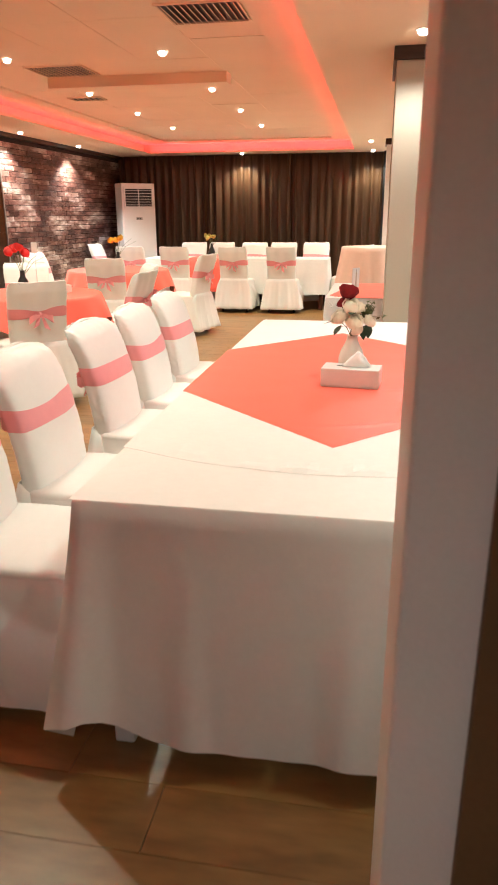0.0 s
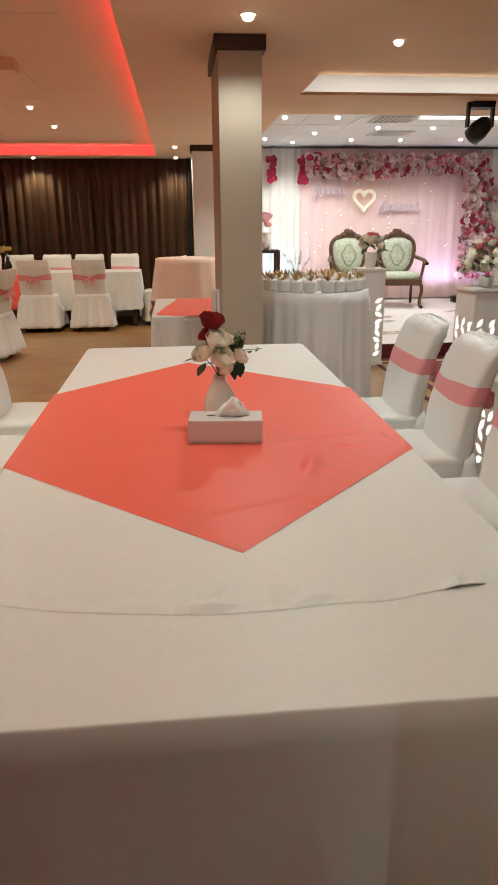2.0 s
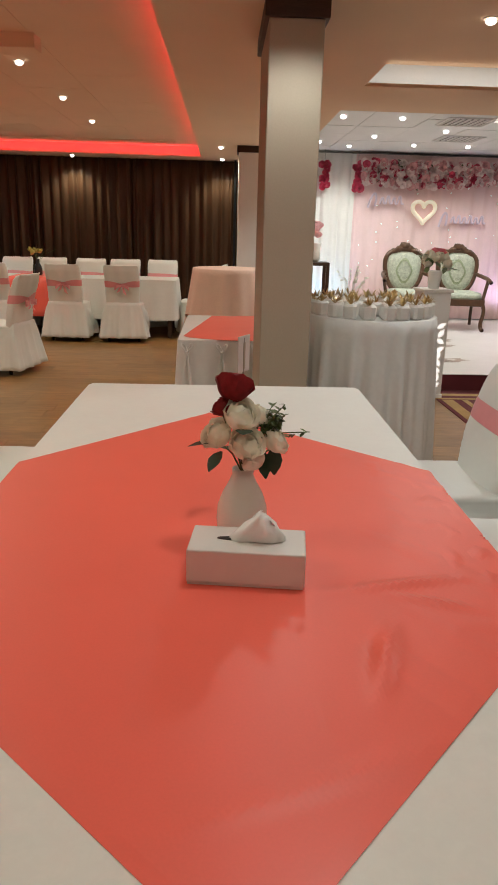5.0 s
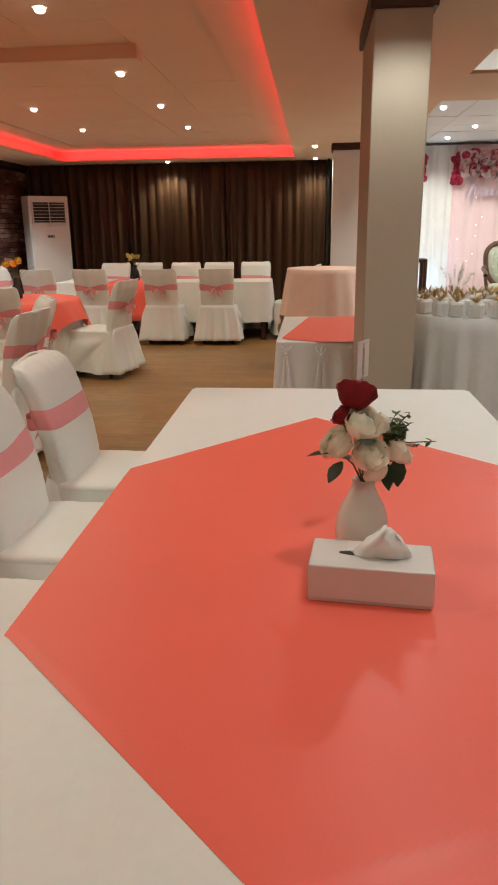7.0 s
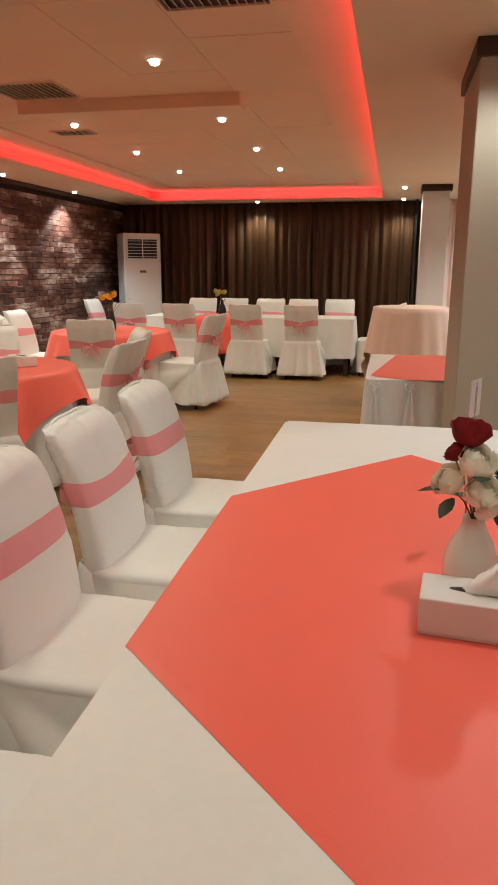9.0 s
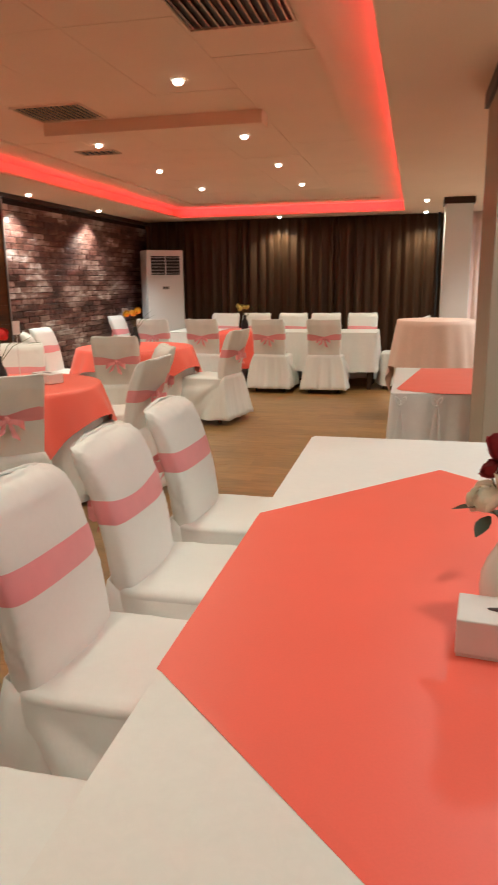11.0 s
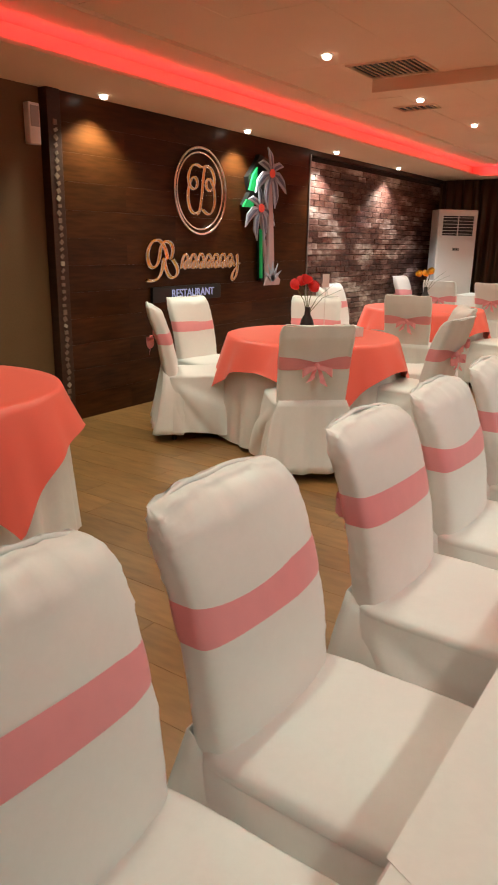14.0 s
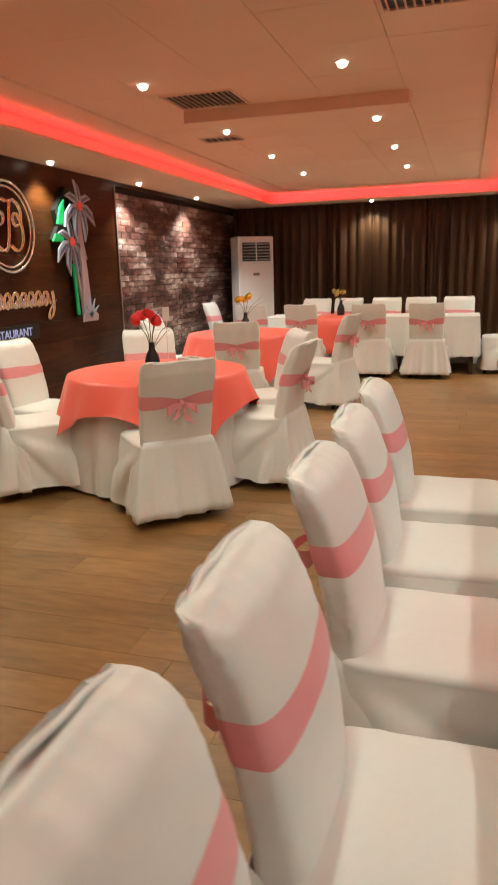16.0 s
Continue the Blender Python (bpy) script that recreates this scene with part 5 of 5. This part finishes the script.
for a in (30, 60, 90, 120, 150):
    c, s = math.cos(radians(a)), math.sin(radians(a))
    part("grass_blade", slab([(0.06 + c * u - s * v, 1.0 + s * u + c * v) for u, v in ((0, -0.02), (0.1, -0.015), (0.19, 0), (0.1, 0.015), (0, 0.02))], 0.126, 0.135), PALMLEAF, e)

# small white box high on the brown wall
e = thing("wall_speaker", "small pale wall box high beside the dark post", "wall box", pose(XL + 0.001, 4.84, 2.12))
part("body", boxes((0, 0.06, -0.045, 0.045, -0.13, 0.13), bevel=0.006), ACWHITE, e)
part("front", boxes((0.061, 0.064, -0.035, 0.035, -0.02, 0.11)), GREYMETAL, e)

# ---- stage ----
structure("stage", boxes((1.3, XR, 8.0, 12.94, 0.0, 0.147), bevel=0.004), CARPET, "low stage with a maroon carpeted front", "stage")
st = structure("stage_floor", boxes((1.3, XR, 7.985, 12.9, 0.148, 0.156), bevel=0.002), MARBLE, "glossy pale patterned stage floor", "floor")
rng = random.Random(71)
for k in range(16):
    x, y = 2.0 + rng.random() * 2.6, 8.3 + rng.random() * 2.2
    bm = bmesh.new()
    n = 22
    loft(bm, [[(x + (0.16 + 0.05 * math.sin(5 * a + k)) * q * math.cos(a), y + (0.10 + 0.04 * math.sin(3 * a + 2 * k)) * q * math.sin(a), 0.1575) for a in (math.tau * i / n for i in range(n))] for q in (0.35, 1.0)])
    part("motif", bm, PATTERN, st)
e = thing("carpet_runner", "maroon carpet with gold stripes before the stage", "carpet")
part("field", boxes((2.2, 5.2, 5.6, 7.97, 0.001, 0.008), bevel=0.002), CARPET, e)
for a, b in ((5.65, 5.75), (5.83, 5.88), (7.72, 7.8), (7.58, 7.63)):
    part("stripe", boxes((2.2, 5.2, a, b, 0.0085, 0.0095)), CARPETGOLD, e, "gold stripe")
for a, b in ((2.24, 2.34), (2.42, 2.47)):
    part("stripe", boxes((a, b, 5.9, 7.56, 0.0085, 0.0095)), CARPETGOLD, e, "gold stripe")

# backdrop drapes
e = thing("stage_backdrop", "pleated blush pink and cream drapes behind the stage", "backdrop")
part("frame", boxes((1.5, 5.9, 12.36, 12.4, 2.46, 2.49), (1.5, 1.54, 12.36, 12.4, 0.157, 2.46), (5.86, 5.9, 12.36, 12.4, 0.157, 2.46)), GREYMETAL, e)
curtain("cream_drape", 1.5, 2.2, 12.3, 0.17, 2.47, CREAM, "", 41, 0.11, 0.03, e)
for k in range(4):
    curtain("pink_drape", 2.18 + 0.72 * k, 2.94 + 0.72 * k, 12.28 + 0.012 * (k % 2), 0.17, 2.47, SHEER, "", 42 + k, 0.16, 0.02, e)
curtain("cream_drape", 5.08, 5.86, 12.3, 0.17, 2.47, CREAM, "", 47, 0.11, 0.03, e)
for k in range(46):
    x, z = rng.uniform(2.25, 5.0), rng.uniform(0.5, 2.2)
    bm = bmesh.new()
    bmesh.ops.create_icosphere(bm, subdivisions=1, radius=0.007, matrix=Matrix.Translation((x, 12.235, z)))
    part("fairy_light", bm, FAIRY, e)


def blossom(bm, at, r, rng):
    m = Matrix.Translation(at) @ pose(0, 0, 0, 90 + rng.uniform(-35, 35), 0, rng.uniform(-45, 45))
    for count, lean, size, off in ((6, 66, 1.0, 0), (5, 38, 0.75, 30), (3, 12, 0.5, 15)):
        for i in range(count):
            petal(bm, m @ pose(0, 0, 0, 0, 0, 360 / count * i + off) @ pose(0, 0.08 * r, 0, -lean), r * 0.85 * size, r * size, r * 0.15)


def garland(name, label, spots, seed):
    e = thing(name, label, "garland")
    rng = random.Random(seed)
    groups = {"blush_flower": BLUSHROSE, "pink_flower": PINKROSE, "crimson_flower": HOTPINK}
    bms = {k: bmesh.new() for k in groups}
    fol = bmesh.new()
    for x, y, z in spots:
        key = rng.choices(list(groups), (5, 3, 2))[0]
        blossom(bms[key], (x, y + rng.uniform(-0.05, 0.02), z), rng.uniform(0.034, 0.062), rng)
        if rng.random() < 0.5:
            leaf(fol, (x + rng.uniform(-0.05, 0.05), y + 0.01, z), 0.09, 0.04, pose(0, 0, 0, rng.uniform(-60, 60), 0, rng.uniform(0, 360)))
    for k, mat in groups.items():
        part(k, bms[k], mat, e, smooth=True)["kind"] = "stuff"
    part("foliage", fol, FERN, e)
    return e


rng = random.Random(81)
spots = []
for k in range(520):
    x = rng.uniform(2.25, 5.2)
    deep = 0.20 + 0.10 * (0.5 + 0.5 * math.sin((x - 2.2) * 2.1)) + 0.08 * (x - 2.2) / 2.8
    spots.append((x, 12.19 - 0.05 * rng.random(), 2.36 - deep * rng.random()))
garland("flower_garland", "garland of blush, pink and crimson flowers along the drapes", spots, 82)
spots = [(5.0 + rng.uniform(-0.22, 0.3), 12.15 - 0.06 * rng.random(), rng.uniform(0.5, 2.15)) for _ in range(330)]
garland("flower_column", "upright column of blush and crimson flowers beside the drapes", spots, 83)
for x in (1.72, 2.2):
    spots = [(x + rng.uniform(-0.05, 0.05), 12.2, z) for z in [2.36 - 0.36 * rng.random() for _ in range(16)]]
    e = thing("hanging_flowers", "short hanging cluster of crimson flowers", "garland", group="hanging clusters")
    bm = bmesh.new()
    for s in spots:
        blossom(bm, s, rng.uniform(0.04, 0.06), rng)
    part("crimson_flower", bm, HOTPINK, e, smooth=True)
    part("cord", boxes((x - 0.002, x + 0.002, 12.2, 12.204, 2.2, 2.5)), GREYMETAL, e)

# heart and names
e = thing("heart_light", "warm glowing open heart on the drapes", "wall light", pose(3.2, 12.21, 1.72))
pts = []
for i in range(40):
    a = math.tau * i / 40
    pts.append((0.0105 * 16 * math.sin(a) ** 3, 0, 0.0105 * (13 * math.cos(a) - 5 * math.cos(2 * a) - 2 * math.cos(3 * a) - math.cos(4 * a))))
curve_part("heart_tube", pts, 0.027, HEARTGLOW, e, "", True)
for cx, cz, n in ((2.72, 1.86, 4), (3.78, 1.62, 6)):
    e = thing("name_letters", "lilac script lettering of a name on the drapes", "lettering", pose(cx, 12.21, cz), "names on the drapes")
    curve_part("stroke", [(-0.34, 0, -0.12), (-0.28, 0, 0.16), (-0.2, 0, 0.12), (-0.24, 0, -0.1)], 0.016, LILAC, e)
    for k in range(n):
        x = -0.14 + 0.085 * k
        curve_part("stroke", [(x - 0.03, 0, -0.06), (x, 0, 0.09 if k % 2 else 0.05), (x + 0.03, 0, 0.0), (x + 0.02, 0, -0.07), (x + 0.06, 0, -0.05)], 0.014, LILAC, e)


# thrones
def throne(x, y, rz):
    e = thing("throne_chair", "carved walnut armchair with pale green brocade on the stage", "armchair", pose(x, y, 0.157, 0, 0, rz), "throne chairs")
    bm = bmesh.new()
    loft(bm, [superring(w, d, z, 32, 4) for w, d, z in ((0.56, 0.52, 0.40), (0.6, 0.56, 0.44), (0.58, 0.54, 0.49), (0.4, 0.36, 0.51))], cap0=True, cap1=True)
    part("seat", bm, BROCADE, e, "pale green brocade seat", smooth=True)
    part("seat_rail", boxes((-0.31, 0.31, -0.29, -0.26, 0.33, 0.42), (-0.31, 0.31, 0.26, 0.29, 0.33, 0.42), (-0.31, -0.28, -0.26, 0.26, 0.33, 0.42), (0.28, 0.31, -0.26, 0.26, 0.33, 0.42), bevel=0.006), THRONEWOOD, e)
    shield = [(0.272 * s * (0.88 + 0.16 * c), 0.265 * c) for c, s in ((math.cos(a) * (abs(math.cos(a)) ** 3 + abs(math.sin(a)) ** 3) ** (-1 / 3), math.sin(a) * (abs(math.cos(a)) ** 3 + abs(math.sin(a)) ** 3) ** (-1 / 3)) for a in (math.tau * i / 36 for i in range(36)))]
    bm = bmesh.new()
    loft(bm, [[(u * q, 0.27 + 0.16 * (w * q + 0.3) - d, 0.745 + w * q) for u, w in shield] for q, d in ((1.0, 0.0), (0.97, 0.03), (0.7, 0.05), (0.2, 0.055))], cap0=True, cap1=True)
    back = part("backrest", bm, BROCADE, e, "pale green brocade back", smooth=True)
    curve_part("back_frame", [(u * 1.06, 0.26 + 0.16 * (w + 0.3), 0.745 + w * 1.06) for u, w in shield[::2]], 0.034, THRONEWOOD, e, "carved frame", True)
    bm = bmesh.new()
    loft(bm, [[(0.12 * q * math.sin(a) * (0.75 + 0.25 * math.cos(2 * a) ** 2), 0.262 + 0.16 * (0.16 * q * math.cos(a) + 0.3) - 0.054 - 0.006 * (q < 1), 0.745 + 0.17 * q * math.cos(a)) for a in (math.tau * i / 20 for i in range(20))] for q in (1.0, 0.8)])
    part("medallion", bm, BROCADEDARK, back, "olive woven medallion")
    bm = bmesh.new()
    for k in range(11):
        u = (k - 5) / 5
        bmesh.ops.create_icosphere(bm, subdivisions=2, radius=0.045 - 0.014 * abs(u) + 0.006 * (k % 2), matrix=Matrix.Translation((0.185 * u, 0.33, 1.05 - 0.06 * u * u + 0.03 * (abs(u) < 0.3))) @ Matrix.Diagonal((1, 0.5, 1, 1)))
    wrinkle(bm, 0.02, 34, 3)
    part("crest", bm, THRONEWOOD, e, "carved crest", smooth=True)
    for s in (-1, 1):
        curve_part("arm", [(s * 0.27, 0.28, 0.72), (s * 0.32, 0.15, 0.70), (s * 0.34, -0.05, 0.69), (s * 0.345, -0.24, 0.68), (s * 0.36, -0.30, 0.64)], 0.026, THRONEWOOD, e)
        curve_part("arm_post", [(s * 0.335, -0.22, 0.68), (s * 0.34, -0.14, 0.56), (s * 0.30, -0.2, 0.46), (s * 0.29, -0.24, 0.40)], 0.022, THRONEWOOD, e)
        curve_part("front_leg", [(s * 0.28, -0.25, 0.38), (s * 0.33, -0.30, 0.28), (s * 0.27, -0.26, 0.12), (s * 0.29, -0.30, 0.03), (s * 0.31, -0.34, 0.024)], 0.026, THRONEWOOD, e)
        curve_part("back_leg", [(s * 0.25, 0.27, 0.42), (s * 0.25, 0.29, 0.22), (s * 0.26, 0.34, 0.02)], 0.022, THRONEWOOD, e)
    return e


throne(2.80, 11.25, -3)
throne(3.52, 11.25, -9)


# lattice pedestals
def pedestal(x, y, h, w, label, flowers, seed, spread=0.11, pot=0.15):
    e = thing("lattice_pedestal", label, "pedestal", pose(x, y, 0, 0, 0, 4), "lattice pedestals")
    part("top", boxes((-w / 2 - 0.015, w / 2 + 0.015, -w / 2 - 0.015, w / 2 + 0.015, h - 0.025, h), bevel=0.004), WHITEWALL, e)
    part("base", boxes((-w / 2 - 0.01, w / 2 + 0.01, -w / 2 - 0.01, w / 2 + 0.01, 0.0, 0.04), bevel=0.004), WHITEWALL, e)
    rng = random.Random(seed)
    part("panel", boxes((-w / 2, w / 2, -w / 2, w / 2, 0.04, h - 0.025), bevel=0.003), WHITEWALL, e, "solid white panel under the glowing leaf shapes")
    # no real openings: glowing leaves on the solid panel stand for inner light
    for side in range(4):
        bm = bmesh.new()
        cols, rows = max(2, round(w / 0.1)), round(h / 0.11)
        for i in range(cols):
            for j in range(rows):
                z = 0.09 + (h * 0.72 - 0.1) * (j + 0.5) / rows + rng.uniform(-0.01, 0.01)
                u = -w / 2 + w * (i + 0.5) / cols + rng.uniform(-0.008, 0.008)
                m = pose(u, -w / 2 - 0.0015, z, 0, rng.choice((-40, 35, -60, 60, 10)), 0)
                pts = [(0, -0.042), (0.018, -0.015), (0.02, 0.01), (0, 0.045), (-0.02, 0.01), (-0.018, -0.015)]
                bm.faces.new([bm.verts.new(m @ Vector((x, 0, y))) for x, y in pts])
        bmesh.ops.transform(bm, verts=bm.verts, matrix=pose(0, 0, 0, 0, 0, 90 * side))
        part("glow_leaves", bm, LEDWHITE, e, "glowing leaf shapes standing for openings lit from inside")["kind"] = "stuff"
    v = thing("flower_arrangement", "mixed arrangement of cream and coral flowers in a white pot", "flowers", pose(x, y, h), "pedestal flowers")
    bm = bmesh.new()
    turned(bm, [(0.042, 0), (0.048, 0.01), (0.062, pot - 0.01), (0.057, pot)], 20)
    part("pot", bm, VASEWHITE, v, smooth=True)
    bms = {"cream_flower": (bmesh.new(), WHITEROSE), "coral_flower": (bmesh.new(), CORALROSE), "foliage": (bmesh.new(), FERN)}
    for k in range(flowers):
        a, b, r = rng.uniform(0, 6.28), rng.uniform(0.1, 1.35), spread
        p = (r * math.cos(a) * math.cos(b), r * math.sin(a) * math.cos(b), pot + r * 1.5 * math.sin(b))
        if p[2] > pot + 1.25 * r and rng.random() < 0.7:
            rose(bms["coral_flower"][0], p, 0.034, rng, (rng.uniform(-30, 40), rng.uniform(-30, 30)))
        else:
            rose(bms["cream_flower"][0], p, 0.034, rng, (rng.uniform(-10, 60), rng.uniform(-50, 50)))
        leaf(bms["foliage"][0], (p[0] * 0.9, p[1] * 0.9, p[2] - 0.03), 0.12, 0.045, pose(0, 0, 0, rng.uniform(-30, 40), 0, rng.uniform(0, 360)))
    for k, (bm, mat) in bms.items():
        part(k, bm, mat, v, smooth=True)


pedestal(2.12, 7.75, 0.95, 0.24, "white lattice pedestal lit from inside at the stage step", 26, 91)
pedestal(2.78, 6.55, 0.86, 0.34, "wide white lattice pedestal lit from inside before the stage", 60, 92, 0.19, 0.09)
pedestal(1.99, 4.3, 0.60, 0.26, "low white lattice pedestal lit from inside behind the chairs", 10, 93)

# stage spotlight hanging from the ceiling
e = thing("stage_spotlight", "black moving-head stage spotlight hanging from the ceiling", "spotlight", pose(2.9, 7.25, LOW))
part("bracket", boxes((-0.1, 0.1, -0.08, 0.08, -0.05, 0.0), (-0.12, -0.1, -0.03, 0.03, -0.2, 0.0), (0.1, 0.12, -0.03, 0.03, -0.2, 0.0), bevel=0.004), BLACK, e)
bm = bmesh.new()
turned(bm, [(0.05, -0.105), (0.08, -0.09), (0.086, 0.0), (0.07, 0.08), (0.04, 0.115)], 20)
bmesh.ops.transform(bm, verts=bm.verts, matrix=pose(0, 0, -0.22, 55, 0, 30))
part("head", bm, BLACK, e, smooth=True)
e = thing("floor_uplight", "small black uplight at the foot of the drapes", "uplight", pose(4.66, 11.66, 0.157))
part("body", boxes((-0.12, 0.12, -0.06, 0.06, 0.0, 0.1), bevel=0.01), BLACK, e)

# light panel in the stage ceiling
e = thing("ceiling_light", "bright white rectangular light panel in the stage ceiling", "ceiling light", pose(3.55, 9.1, 2.5))
part("frame", boxes((-0.62, 0.62, -0.17, -0.15, -0.012, 0), (-0.62, 0.62, 0.15, 0.17, -0.012, 0), (-0.62, -0.6, -0.15, 0.15, -0.012, 0), (0.6, 0.62, -0.15, 0.15, -0.012, 0)), ACWHITE, e)
part("diffuser", boxes((-0.6, 0.6, -0.15, 0.15, -0.008, -0.002)), LEDWHITE, e, "glowing white diffuser")

# favours on the tall table
rng = random.Random(95)
for ringr, n in ((0.345, 21), (0.245, 14), (0.14, 8)):
    for k in range(n):
        a = math.tau * k / n + rng.uniform(-0.05, 0.05)
        x, y = 1.2 + ringr * math.cos(a), 5.95 + ringr * math.sin(a)
        e = thing("party_favour", "small white favour box tied with gold ribbon", "favour box", pose(x, y, 0.927, 0, 0, math.degrees(a) + rng.uniform(-15, 15)), "party favours")
        bm = bmesh.new()
        loft(bm, [superring(w, w, z, 12, 5) for w, z in ((0.066, 0.0), (0.078, 0.01), (0.078, 0.07), (0.06, 0.08))], cap0=True, cap1=True)
        part("box", bm, FAVOUR, e)
        bm = bmesh.new()
        for i in range(11):
            leaf(bm, (0, 0, 0.075), 0.06, 0.012, pose(0, 0, 0, 0, 0, rng.uniform(0, 360)) @ pose(0, 0, 0, rng.uniform(15, 75)))
        part("ribbon", bm, GOLDRIBBON, e, "gold ribbon")
e = thing("dry_twigs", "pale dry flower twigs among the favours", "twigs", pose(1.12, 6.2, 0.99))
for k in range(9):
    p = (rng.uniform(-0.14, 0.18), rng.uniform(-0.05, 0.05), rng.uniform(0.10, 0.20))
    part("twig", tube(bmesh.new(), [(0, 0, -0.06), (p[0] * 0.4, p[1], p[2] * 0.5), p], 0.002, 4), FAVOUR, e)
    bm = bmesh.new()
    for i in range(5):
        bmesh.ops.create_icosphere(bm, subdivisions=1, radius=0.007, matrix=Matrix.Translation((p[0] * (0.6 + 0.1 * i), p[1], p[2] * (0.6 + 0.1 * i) + rng.uniform(-0.01, 0.01))))
    part("bud", bm, WHITEROSE, e)

# dark flower stand beside the drapes
e = thing("flower_stand", "dark wooden stand with a pink flower bouquet beside the drapes", "plant stand", pose(1.42, 10.4, 0.157))
part("top", boxes((-0.16, 0.16, -0.16, 0.16, 0.84, 0.88), bevel=0.005), DARKWOOD, e)
for sx in (-1, 1):
    for sy in (-1, 1):
        part("leg", boxes((sx * 0.14 - 0.02, sx * 0.14 + 0.02, sy * 0.14 - 0.02, sy * 0.14 + 0.02, 0.0, 0.84)), DARKWOOD, e)
bm = bmesh.new()
turned(bm, [(0.03, 0.88), (0.06, 0.92), (0.05, 1.02), (0.07, 1.1), (0.06, 1.1)], 18)
part("vase", bm, VASEWHITE, e, smooth=True)
bm = bmesh.new()
for k in range(18):
    a, b = rng.uniform(0, 6.28), rng.uniform(0.1, 1.4)
    rose(bm, (0.16 * math.cos(a) * math.cos(b), 0.16 * math.sin(a) * math.cos(b), 1.16 + 0.16 * math.sin(b)), 0.05, rng, (rng.uniform(0, 60), rng.uniform(-40, 40)))
part("bouquet", bm, PINKROSE, e, smooth=True)

# ---- pieces of floor and wall ----
me_plank = {}
rng = random.Random(3)
floor_ob = bpy.data.objects["floor"]
rest = bmesh.new()
PW, PL, count = 0.2, 1.2, 0
for r in range(int((YF - YB) / PW)):
    y = YB + r * PW
    x = XL - rng.uniform(0, PL)
    while x < XR:
        a, b = max(x, XL), min(x + PL, XR)
        x += PL
        if b - a < 0.02:
            continue
        near = a < 1.2 and 1.0 < y < 10.6 and b > -4.2
        if near and count < 290:
            key = round(b - a, 2)
            if key not in me_plank:
                bm = boxes((0, b - a - 0.002, 0, PW - 0.002, -0.006, 0.0))
                me = bpy.data.meshes.new("plank")
                bm.to_mesh(me)
                bm.free()
                me.materials.append(PLANK)
                me_plank[key] = me
            ob = new("plank", me_plank[key])
            ob.parent = floor_ob
            ob.location = (a + 0.001, y + 0.001, 0)
            count += 1
        else:
            box(rest, a + 0.001, b - 0.001, y + 0.001, y + PW - 0.001, -0.006, 0.0)
ob = part("planks", rest, PLANK, floor_ob)
ob["kind"] = "stuff"

wall_ob = bpy.data.objects["wall_west"]
BH, BL = 0.0685, 0.245
protos = []
for k in range(6):
    bm = boxes((0, 0.016, 0.004, BL - 0.004, 0.0035, BH - 0.0035))
    for v in bm.verts:
        v.co += Vector((rng.uniform(-0.003, 0.003) if v.co.x > 0.008 else 0, rng.uniform(-0.005, 0.005), rng.uniform(-0.0025, 0.0025)))
    bmesh.ops.bevel(bm, geom=[e for e in bm.edges if min(v.co.x for v in e.verts) > 0.008], offset=0.004, segments=1, affect="EDGES")
    me = bpy.data.meshes.new("brick")
    bm.to_mesh(me)
    bm.free()
    me.materials.append(BRICK)
    protos.append(me)
far_bricks = bmesh.new()
rows_n = int((LOW - 0.05) / BH)
for r in range(rows_n):
    y = 8.61 - (BL / 2 if r % 2 else 0)
    while y < YF - 0.05:
        a, b = max(y, 8.61), min(y + BL, YF)
        if b - a > 0.04:
            if y < 10.55:
                ob = new("brick", rng.choice(protos))
                ob.parent = wall_ob
                ob.location = (XL - 0.05 + rng.uniform(-0.002, 0.003), a, r * BH + 0.005)
                ob.scale = (1, (b - a) / BL, 1)
            else:
                dx = rng.uniform(-0.002, 0.003)
                box(far_bricks, XL - 0.05, XL - 0.034 + dx, a + 0.004, b - 0.004, r * BH + 0.009, r * BH + BH + 0.001)
        y += BL
ob = part("bricks", far_bricks, BRICK, wall_ob)
ob["kind"] = "stuff"
